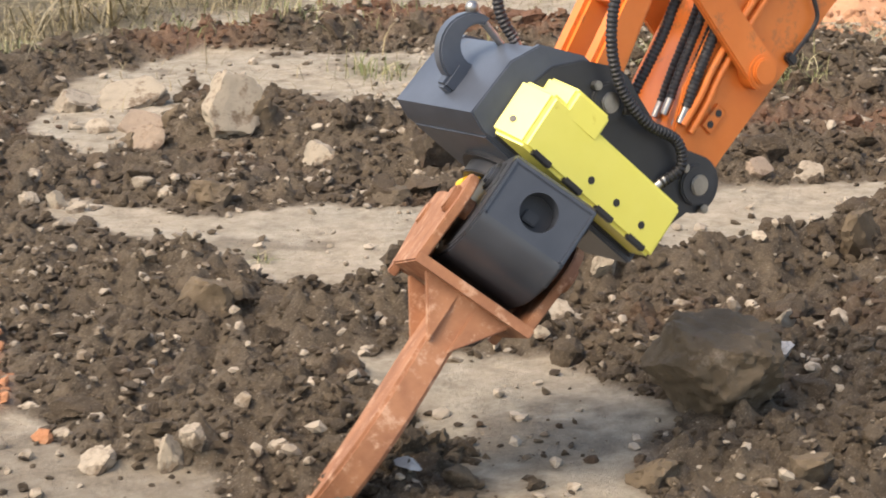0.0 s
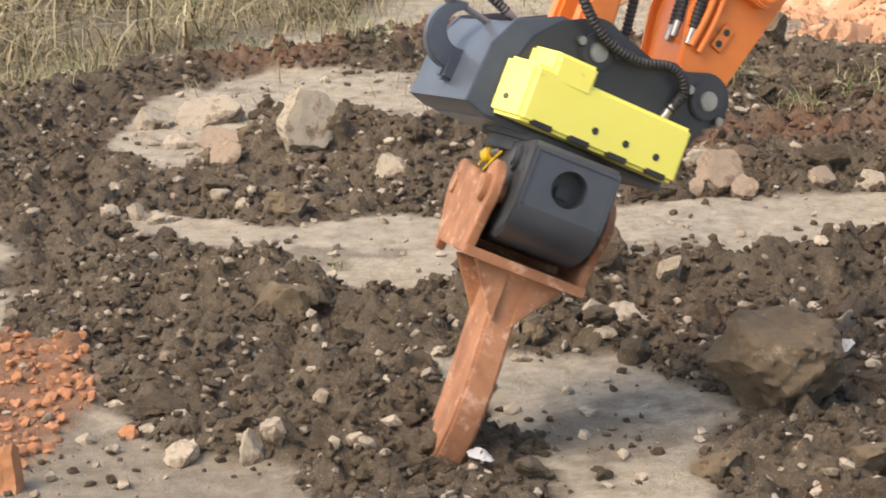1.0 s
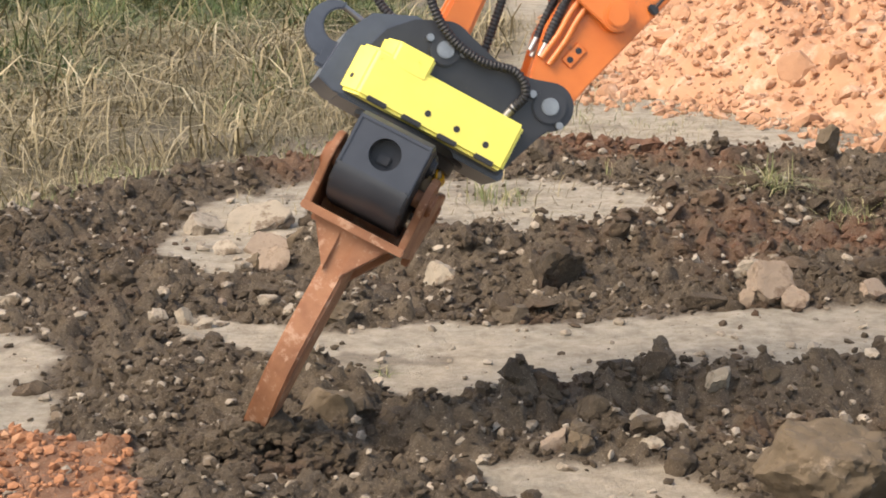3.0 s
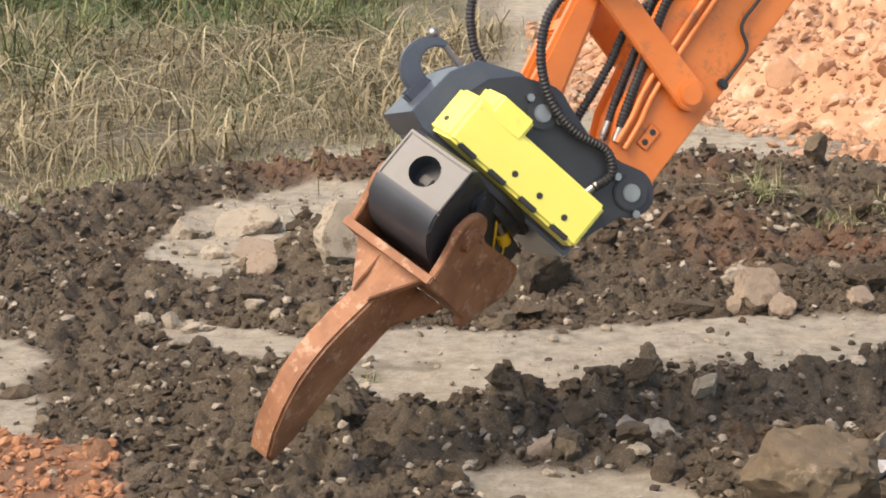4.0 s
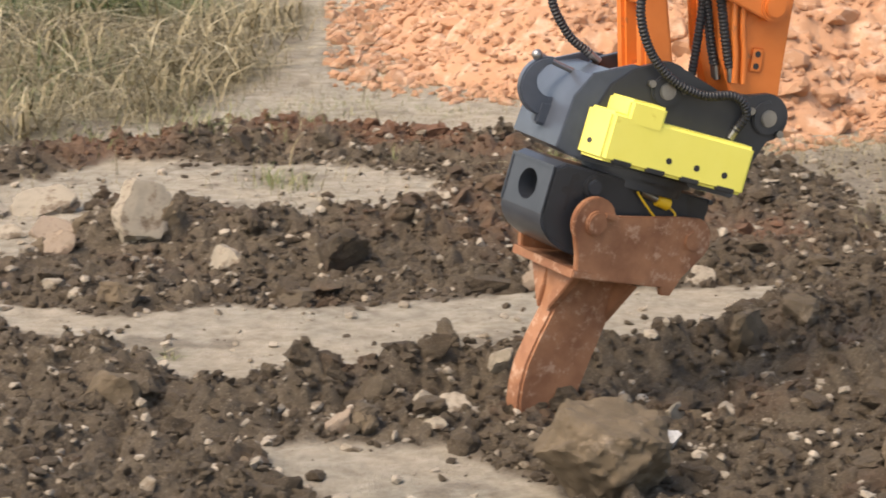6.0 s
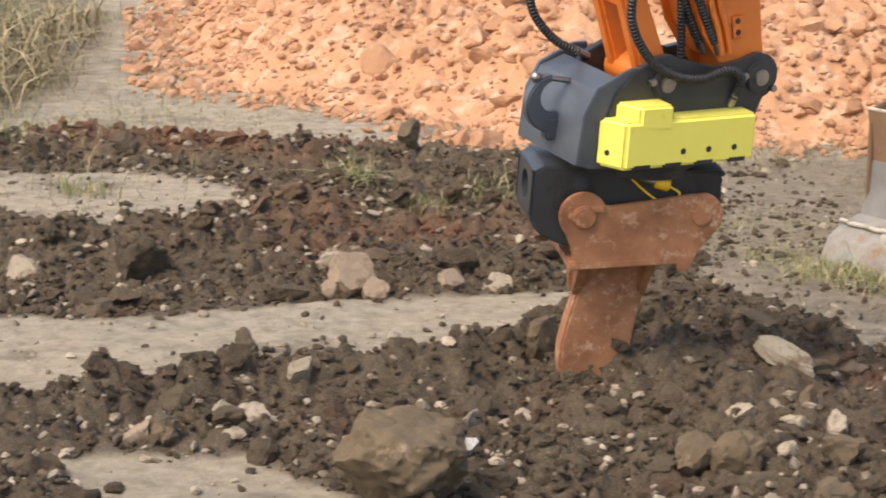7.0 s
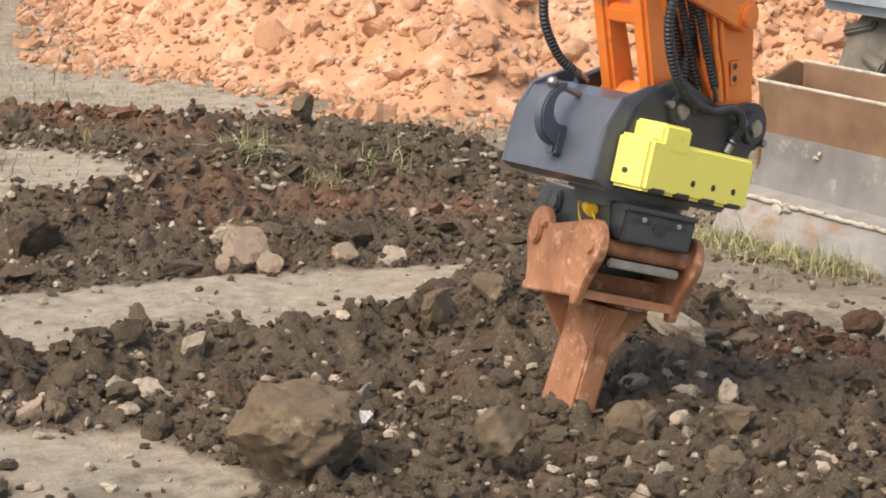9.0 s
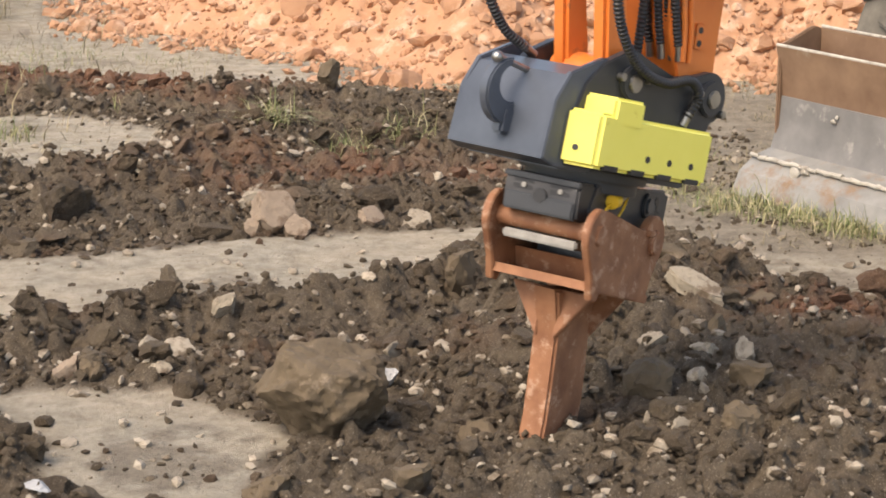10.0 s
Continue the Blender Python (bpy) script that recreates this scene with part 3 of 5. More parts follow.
stone("angular_stone", 0.45, -1.98, (0.10, 0.08, 0.10), M_SLAB, "buff broken stone on the soil ridge", 373, (10, 30, 0), category="stone", faces=SLAB_FACES)
stone("pale_stone", 0.63, -1.88, (0.08, 0.07, 0.06), M_STONE, "small pale stone on the soil ridge", 374, category="stone")
stone("angular_stone", -1.12, 0.75, (0.144, 0.122, 0.147), M_PINK, "angular pinkish stone on the soil ridge", 302, category="stone")
stone("angular_stone", -1.24, 0.80, (0.097, 0.082, 0.135), M_BOULDER, "brown angular stone beside the slab", 303, category="stone")
stone("block_stone", -0.75, 0.83, (0.26, 0.31, 0.16), M_SLAB, "upright buff stone block in the soil ridge", 304, (58, 24, 8), 0.3, category="stone", faces=SLAB_FACES)
stone("angular_stone", -0.62, 0.86, (0.139, 0.118, 0.193), M_BOULDER, "brown stone beside the buff block", 305, category="stone")
stone("pale_stone", -1.60, 0.20, (0.082, 0.070, 0.098), M_STONE, "small pale stone lying on the soil", 306, category="stone")
stone("pale_stone", -1.56, -0.16, (0.074, 0.063, 0.077), M_STONE, "small pale stone lying on the soil", 307, category="stone")
stone("pale_stone", -1.43, -0.23, (0.088, 0.075, 0.088), M_SLAB, "small buff stone lying on the soil", 308, category="stone")
stone("pale_stone", -1.33, -0.29, (0.093, 0.079, 0.076), M_SLAB, "small buff stone lying on the soil", 309, category="stone")
stone("pale_stone", -1.32, 0.15, (0.066, 0.056, 0.079), M_PINK, "small pinkish stone lying on the soil", 310, category="stone")
stone("pale_stone", -1.08, -0.05, (0.099, 0.084, 0.066), M_STONE, "small pale stone lying on the soil", 311, category="stone")
stone("flat_stone", -0.76, -0.23, (0.190, 0.161, 0.128), M_BOULDER, "flat brown stone at the foot of the ridge", 312, category="stone")
stone("pale_stone", -0.66, 0.56, (0.079, 0.067, 0.082), M_STONE, "small pale stone lying on the soil", 313, category="stone")
stone("angular_stone", -0.32, 0.39, (0.164, 0.140, 0.154), M_SLAB, "buff angular stone in the soil ridge", 314, (20, 15, 0), category="stone")
stone("pale_stone", -1.35, -0.53, (0.095, 0.081, 0.074), M_STONE, "pale chalky stone on the soil", 315, category="stone")
stone("round_stone", -0.68, -1.84, (0.165, 0.140, 0.208), M_BOULDER, "rounded stone coated in brown soil", 316, category="stone")
stone("round_stone", -1.62, -1.20, (0.094, 0.080, 0.081), M_BOULDER, "rounded stone coated in brown soil", 317, category="stone")
stone("pale_stone", -2.26, 0.13, (0.093, 0.079, 0.080), M_STONE, "small pale stone lying on the soil", 318, category="stone")
stone("angular_stone", 1.13, 0.04, (0.20, 0.19, 0.17), M_PINK, "broken pinkish stone in the soil ridge", 319, (50, 0, 10), 0.25, category="stone", faces=SLAB_FACES)
stone("angular_stone", 1.22, -0.02, (0.12, 0.11, 0.12), M_PINK, "corner broken off a pinkish stone", 367, (40, 20, -25), category="stone", faces=SLAB_FACES)
stone("angular_stone", 1.02, 0.01, (0.070, 0.060, 0.126), M_PINK, "slice of broken pinkish stone", 320, category="stone")
stone("angular_stone", 1.10, 0.59, (0.137, 0.116, 0.114), M_SLAB, "buff stone in the soil ridge", 321, category="stone")
stone("earth_clod", 0.16, 0.36, (0.256, 0.217, 0.190), M_CLOD, "large dark clod in the soil ridge", 322, category="clod")
stone("earth_clod", 0.84, 0.02, (0.189, 0.161, 0.126), M_CLOD, "dark clod at the foot of the soil ridge", 323, category="clod")
stone("earth_clod", -0.03, -0.25, (0.141, 0.120, 0.128), M_CLOD, "dark clod at the foot of the soil ridge", 324, category="clod")
stone("upright_stone", 0.78, -1.46, (0.086, 0.073, 0.150), M_SLAB, "upright pale stone on the soil", 325, (0, 25, 0), category="stone")
stone("pale_stone", 0.14, -2.18, (0.099, 0.084, 0.100), M_PINK, "pale stone at the foot of the ridge", 326, category="stone")
stone("angular_stone", 0.22, -2.23, (0.091, 0.077, 0.081), M_BOULDER, "brown stone at the foot of the ridge", 327, category="stone")
stone("pale_stone", 0.17, -2.39, (0.062, 0.053, 0.042), M_STONE, "small pale stone lying on bare earth", 328, category="stone")
stone("pale_stone", -0.12, -2.31, (0.039, 0.033, 0.033), M_STONE, "small white stone lying on bare earth", 329, category="stone")
stone("earth_clod", 0.05, -2.71, (0.064, 0.054, 0.054), M_CLOD, "small dark clod on bare earth", 330, category="clod")
stone("pale_stone", 0.47, -2.25, (0.067, 0.057, 0.052), M_SLAB, "small buff stone at the foot of the ridge", 331, category="stone")
stone("cut_stone", 2.94, -1.60, (0.135, 0.115, 0.119), M_BOULDER, "small squared stone on the soil", 332, (8, -10, 35), 0.2, category="stone", faces=[((0, 0, 1), 0.55), ((1, 0, 0), 0.55), ((-1, 0, 0), 0.55), ((0, 1, 0), 0.55), ((0, -1, 0), 0.55), ((0, 0, -1), 0.55)])
stone("upright_stone", 2.51, -2.41, (0.094, 0.080, 0.157), M_BOULDER, "upright grey-brown stone in loose soil", 333, (0, 8, 0), category="stone")
stone("upright_stone", 2.55, -2.66, (0.072, 0.061, 0.125), M_STONE, "pale flake of stone on edge", 334, (0, 10, 0), category="stone")
stone("angular_stone", 2.11, -2.87, (0.176, 0.150, 0.239), M_BOULDER, "large tilted brown stone in loose soil", 335, (0, 30, 10), category="stone")
stone("pale_stone", 2.32, -2.86, (0.085, 0.072, 0.084), M_STONE, "pale stone in loose soil", 336, category="stone")
stone("round_stone", 2.48, -2.93, (0.150, 0.128, 0.144), M_BOULDER, "rounded stone coated in brown soil", 337, category="stone")
stone("round_stone", 2.11, -3.35, (0.095, 0.080, 0.096), M_SLAB, "rounded buff stone in loose soil", 338, category="stone")
stone("round_stone", 2.28, -3.43, (0.141, 0.120, 0.113), M_BOULDER, "rounded stone coated in brown soil", 339, category="stone")
stone("pale_stone", 2.62, -3.53, (0.055, 0.046, 0.065), M_PINK, "small pinkish stone in loose soil", 340, category="stone")
stone("round_stone", 2.65, -1.13, (0.168, 0.143, 0.112), M_BOULDER, "rounded stone coated in brown soil", 341, category="stone")
stone("pale_stone", 2.54, -1.52, (0.117, 0.099, 0.059), M_SLAB, "flat buff stone in loose soil", 342, category="stone")
stone("flat_stone", 2.59, -1.81, (0.25, 0.10, 0.10), M_SLAB, "long pale stone on the soil", 343, (10, 20, -40), category="stone", faces=SLAB_FACES)
stone("angular_stone", 1.80, -1.06, (0.212, 0.180, 0.255), M_BOULDER, "brown block of earth and stone torn up by the ripper", 344, (0, 12, 20), category="stone")
stone("angular_stone", 2.02, -0.95, (0.136, 0.115, 0.146), M_BOULDER, "brown stone torn up by the ripper", 345, category="stone")
stone("pale_stone", 1.80, 0.08, (0.128, 0.109, 0.093), M_STONE, "pale stone at the foot of the soil ridge", 346, (40, 10, -10), category="stone", faces=SLAB_FACES)
stone("pale_stone", 1.58, 0.08, (0.118, 0.100, 0.080), M_PINK, "pinkish stone at the foot of the soil ridge", 347, (35, 0, 30), category="stone", faces=SLAB_FACES)
stone("pale_stone", 1.56, -2.01, (0.067, 0.057, 0.060), M_STONE, "small pale stone in loose soil", 348, category="stone")
stone("earth_clod", 1.78, 3.16, (0.157, 0.133, 0.180), M_BOULDER, "lone brown clod of earth on bare ground", 349, category="clod")
stone("pale_stone", -0.90, -3.37, (0.088, 0.075, 0.113), M_STONE, "pale angular stone at the edge of the soil", 350, (0, 25, 30), category="stone")
stone("upright_stone", -0.68, -3.38, (0.070, 0.060, 0.153), M_SLAB, "upright pale stone at the edge of the soil", 351, (0, 6, 0), category="stone")
stone("pale_stone", -0.61, -3.35, (0.071, 0.060, 0.093), M_STONE, "pale angular stone at the edge of the soil", 352, (0, -25, 0), category="stone")
stone("pale_stone", -0.37, -3.40, (0.063, 0.054, 0.040), M_STONE, "small pale stone at the edge of the soil", 353, category="stone")
stone("clay_lump", -1.10, -3.09, (0.067, 0.057, 0.059), M_RED_CLAY, "small lump of orange clay", 354, category="clay lump")
stone("clay_lump", -1.39, -3.56, (0.120, 0.102, 0.186), M_RED_CLAY, "rounded lump of orange clay", 355, category="clay lump")
stone("round_stone", 1.16, -3.61, (0.144, 0.122, 0.110), M_BOULDER, "rounded stone coated in brown soil", 356, category="stone")
stone("round_stone", 0.74, -3.52, (0.151, 0.128, 0.114), M_BOULDER, "rounded stone coated in brown soil", 357, category="stone")
stone("pale_stone", 1.34, -2.01, (0.104, 0.088, 0.134), M_SLAB, "pale stone behind the boulder", 358, category="stone")
stone("round_stone", 1.43, -2.02, (0.088, 0.075, 0.077), M_BOULDER, "small brown stone behind the boulder", 359, category="stone")
stone("earth_clod", 0.38, -3.56, (0.062, 0.053, 0.043), M_CLOD, "small dark clod on bare earth", 360, category="clod")
stone("earth_clod", 0.05, -3.43, (0.149, 0.127, 0.139), M_CLOD, "crumbling clod of dark soil", 361, category="clod")
stone("earth_clod", 0.17, -3.56, (0.114, 0.097, 0.078), M_CLOD, "crumbling clod of dark soil", 362, category="clod")
stone("pale_stone", 2.27, -2.41, (0.093, 0.079, 0.107), M_STONE, "pale stone in loose soil", 363, category="stone")
stone("pale_stone", 1.57, -1.92, (0.080, 0.068, 0.066), M_STONE, "pale flat stone in loose soil", 364, category="stone")
stone("earth_clod", 2.59, -0.93, (0.142, 0.121, 0.114), M_CLOD, "dark clod in loose soil", 365, category="clod")
stone("pale_stone", 2.43, -2.59, (0.120, 0.102, 0.086), M_SLAB, "pale stone in loose soil", 366, category="stone")


# ---- grass ----
def blades(name, spots, material, label, category, seed, wide=1.0):
    """Bent blades; spots: x, y, z, length, how far they lean."""
    rng = np.random.RandomState(seed)
    spots = np.asarray(spots)
    n = len(spots)
    a, lean = rng.uniform(0, 2 * math.pi, n), spots[:, 4] * rng.uniform(0.3, 1.3, n)
    way = np.stack([np.cos(a), np.sin(a), np.zeros(n)], 1)
    side = np.stack([-np.sin(a), np.cos(a), np.zeros(n)], 1) * (0.0015 + 0.007 * spots[:, 3:4] * rng.uniform(0.4, 1.0, (n, 1))) * wide
    rings = []
    for u, w in ((0, 1.0), (0.35, 0.9), (0.7, 0.6), (1.0, 0.0)):
        c = spots[:, :3] + way * (lean * spots[:, 3] * u * u)[:, None]
        c[:, 2] += spots[:, 3] * (u - 0.62 * np.minimum(lean, 1.3) * u * u)
        rings += [c - side * w, c + side * w] if w else [c]
    v = np.stack(rings, 1).reshape(-1, 3)
    b = np.arange(n)[:, None] * 7
    quads = np.concatenate([b + [0, 1, 3, 2], b + [2, 3, 5, 4]])
    tris = b + [4, 5, 6]
    me = bpy.data.meshes.new(name)
    me.vertices.add(len(v))
    me.vertices.foreach_set("co", v.ravel())
    me.loops.add(quads.size + tris.size)
    me.loops.foreach_set("vertex_index", np.concatenate([quads.ravel(), tris.ravel()]))
    me.polygons.add(len(quads) + len(tris))
    me.polygons.foreach_set("loop_start", np.concatenate([np.arange(len(quads)) * 4, quads.size + np.arange(len(tris)) * 3]))
    me.update(calc_edges=True)
    me.materials.append(material)
    return tagged(new(name, me), label, category, kind="stuff")


def meadow_spots():
    rng = np.random.RandomState(17)
    n = 150000
    x, y = rng.uniform(-5.6, 0.8, n), 1.5 + 12.5 * rng.uniform(size=n) ** 1.1
    z, dug, clay, m = terrain(x, y)
    thick, clump = fbm(x, y, 0.8, 3, 101), step(fbm(x, y, 2.3, 3, 107, 0.6), 0.36, 0.64)
    deep = step(inside(x, y, MEADOW), 0.3, 2.2)
    k = rng.uniform(size=n) < m * (0.16 + 0.84 * deep) * step(thick, 0.3, 0.55) * (0.12 + 0.88 * clump) * step(y, 1.0, 3.0)
    length = (0.07 + 0.62 * deep * thick * (0.35 + 0.65 * clump)) * rng.uniform(0.4, 1.6, n)
    return np.stack([x, y, z - 0.01, length, 0.5 + 2.1 * rng.uniform(size=n)], 1)[k]


blades("meadow_grass", meadow_spots(), M_GRASS, "long half-dry meadow grass behind the dug soil", "grass", 18, 1.5)


def straw_spots(n, seed, lo, hi, keep, tall=1.0):
    rng = np.random.RandomState(seed)
    x, y = rng.uniform(lo[0], hi[0], n), rng.uniform(lo[1], hi[1], n)
    z, dug, clay, m = terrain(x, y)
    k = rng.uniform(size=n) < keep(x, y, dug, m) * step(fbm(x, y, 1.3, 3, seed), 0.3, 0.6)
    return np.stack([x, y, z - 0.004, tall * (0.08 + 0.26 * rng.uniform(size=n) ** 2), rng.uniform(1.2, 2.4, n)], 1)[k]


blades("dry_straw", straw_spots(60000, 19, (-5.2, 1.6), (0.6, 11.0), lambda x, y, d, m: np.clip(m * 1.1 + 0.05, 0, 1) * (1 - d)), M_STRAW, "bent dry straw lying through the meadow grass", "straw", 20)
blades("trodden_straw", straw_spots(26000, 23, (2.5, -0.6), (5.0, 3.8), lambda x, y, d, m: (1 - d) * 0.5, 0.45), M_STRAW, "short dry straw on bare earth by the clay heap", "straw", 24)
blades("verge_straw", straw_spots(9000, 27, (-0.6, 3.9), (3.0, 6.4), lambda x, y, d, m: (1 - d) * 0.35, 0.4), M_STRAW, "short dry straw on bare earth by the clay heap", "straw", 28)


blades("straw_stems", straw_spots(16000, 29, (-5.2, 2.4), (0.4, 10.0), lambda x, y, d, m: np.clip(m * 1.2 - 0.2, 0, 1) * (1 - d), 2.5), M_STRAW, "long bent stems of dry straw in the meadow", "straw", 30, 1.3)


def tuft(x, y, radius, length, count, seed, label):
    rng = np.random.RandomState(seed)
    px, py = rng.normal(x, radius * 0.5, count), rng.normal(y, radius * 0.5, count)
    z = terrain(px, py)[0]
    blades("grass_tuft", np.stack([px, py, z - 0.01, length * rng.uniform(0.4, 1.2, count), rng.uniform(0.3, 2.0, count)], 1), M_TUFT, label, "grass", seed, 1.2)


DRY, GREEN = "sparse tuft of dry straw-coloured grass", "small tuft of green and straw grass"
for k, (x, y, r, l, c, lab) in enumerate([(1.32, 1.95, 0.12, 0.20, 150, GREEN), (-0.1, 2.6, 0.22, 0.17, 110, DRY), (0.55, 3.2, 0.05, 0.22, 10, DRY), (-0.6, 3.7, 0.3, 0.22, 90, DRY), (-1.3, 3.5, 0.3, 0.20, 110, DRY),
                                          (1.7, 1.65, 0.2, 0.14, 90, DRY), (2.0, 1.8, 0.16, 0.16, 130, GREEN), (-0.52, -1.1, 0.05, 0.07, 26, GREEN), (0.0, -1.65, 0.05, 0.06, 22, GREEN), (3.40, 0.28, 0.24, 0.12, 420, GREEN), (3.62, 0.02, 0.22, 0.13, 300, GREEN), (3.88, -0.30, 0.2, 0.12, 240, GREEN), (3.25, 0.65, 0.2, 0.08, 160, GREEN), (3.55, 0.25, 0.1, 0.30, 9, DRY),
                                          (3.75, -0.25, 0.2, 0.16, 160, DRY)]):
    tuft(x, y, r, l, c, 200 + k, lab)
for k, (x, y, r, l, c, lab) in enumerate([(-2.2, 3.0, 0.3, 0.22, 140, DRY), (1.0, 5.0, 0.4, 0.07, 120, GREEN), (2.5, 3.6, 0.3, 0.07, 90, GREEN), (0.3, 5.3, 0.5, 0.10, 150, DRY), (-0.2, 4.7, 0.35, 0.16, 160, DRY),
                                          (3.2, 1.3, 0.5, 0.09, 150, DRY), (-2.6, 2.3, 0.3, 0.16, 160, GREEN), (0.0, 3.9, 0.3, 0.13, 50, DRY)]):
    tuft(x, y, r, l, c, 230 + k, lab)


# ---- the loader whose bucket stands behind ----
def loader():
    t = thing("loader", "dusty grey wheel loader with a rusted bucket resting on the ground", "loader")
    t.matrix_world = pose(3.70, 0.72, 0.0, 0, 0, -66)
    # x runs along the bucket's lip, y to its back
    wid = 2.4
    def strip(seg, mat, label, x0=0.0, x1=wid, thick=0.025):
        o = list(seg) + [(a + thick, b + 0.006) for a, b in seg[::-1]]
        bm = prism(o, 0, 1, 0.003)
        # prism's depth becomes the lip's length
        bmesh.ops.transform(bm, verts=bm.verts, matrix=Matrix(((0, x1 - x0, 0, x0), (1, 0, 0, 0), (0, 0, 1, 0), (0, 0, 0, 1))))
        return part("bucket_plate", bm, mat, t, label)
    strip([(-0.25, 0.0), (-0.20, 0.11), (-0.10, 0.18), (0.0, 0.205)], M_BLADE, "pale worn wear plate")
    rng = random.Random(6)
    for k in range(40):
        x = wid * k / 40
        part("weld_seam", rod((x, -0.125, 0.182 + rng.uniform(-0.006, 0.006)), (x + wid / 40, -0.125, 0.182 + rng.uniform(-0.006, 0.006)), rng.uniform(0.008, 0.014), rng.uniform(0.008, 0.014), 9), M_CRUST, t, "crusted pale seam")
    for x, y, z, r in ((0.42, 0.024, 0.40, 0.018), (0.44, 0.03, 0.425, 0.013), (0.36, -0.16, 0.155, 0.03), (0.42, -0.15, 0.165, 0.026), (0.9, 0.028, 0.36, 0.012), (1.2, 0.03, 0.40, 0.012)):
        bm = rubble_shape(int(x * 100), 7, 2)
        bmesh.ops.transform(bm, verts=bm.verts, matrix=Matrix.Translation((x, y, z)) @ Matrix.Diagonal((r * 1.3, r * 0.6, r, 1)))
        part("dried_mud", bm, M_CRUST, t, "splash of dried pale mud")
    strip([(0.0, 0.20), (0.03, 0.32), (0.04, 0.47)], M_SCRAPED, "scraped grey plate")
    strip([(0.045, 0.47), (0.035, 0.60), (0.01, 0.72)], M_BLADE_RUST, "rusted brown upper plate")
    part("bucket_rim", rod((0, 0.02, 0.725), (wid, 0.02, 0.725), 0.009, None, 10), M_CRUST, t, "pale worn edge")
    part("bucket_rim", rod((0.02, 0.30, 0.80), (wid, 0.30, 0.80), 0.009, None, 10), M_CRUST, t, "pale worn edge")
    part("bucket_back", block((0.02, 0.285, 0.10), (wid, 0.315, 0.80), 0.008), M_BLADE_RUST, t)
    part("bucket_floor", block((0.02, 0.10, 0.10), (wid, 0.29, 0.56), 0.02), M_BLADE_RUST, t)
    cheek = prism([(0.02, 0.10), (0.30, 0.10), (0.315, 0.74)] + arc(0.245, 0.735, 0.07, 20, 110, 6) + [(0.11, 0.755), (0.02, 0.725)], 0.0, 0.025, 0.006)
    bmesh.ops.transform(cheek, verts=cheek.verts, matrix=Matrix(((0, 1, 0, 0.0), (1, 0, 0, 0), (0, 0, 1, 0), (0, 0, 0, 1))))
    part("bucket_cheek", cheek, M_BLADE_RUST, t)
    part("body", block((-0.36, 0.66, 1.0), (wid, 3.2, 1.7), 0.06), M_BODY, t, "dusty blue-grey painted body")
    w = part("wheel", rod((-0.26, 1.22, 0.60), (0.19, 1.22, 0.60), 0.50, None, 48, 0.07), M_TYRE, t, "dusty tyre")
    for k in range(22):
        q = 2 * math.pi * k / 22
        part("lug", block((-0.17 if k % 2 else 0.03, -0.03, 0.485), (0.02 if k % 2 else 0.22, 0.03, 0.535), 0.012, Matrix.Translation((-0.06, 1.22, 0.60)) @ pose(0, 0, 0, math.degrees(q)) @ pose(0, 0, 0, 0, 0, 20 if k % 2 else -20)), M_TYRE, w)
    part("hub", rod((-0.28, 1.22, 0.60), (-0.18, 1.22, 0.60), 0.25, None, 32, 0.02), M_BLADE, w)
    return t


loader()


# ---- quick hitch with rotator, hung on the excavator's arm ----
# local axes: x from the link pin to the arm pin, y across, z away from the tool; the arm pin is the origin
MID, NEAR_EAR, FAR_EAR = 0.061, -0.10, 0.222
LINK_X = -0.418


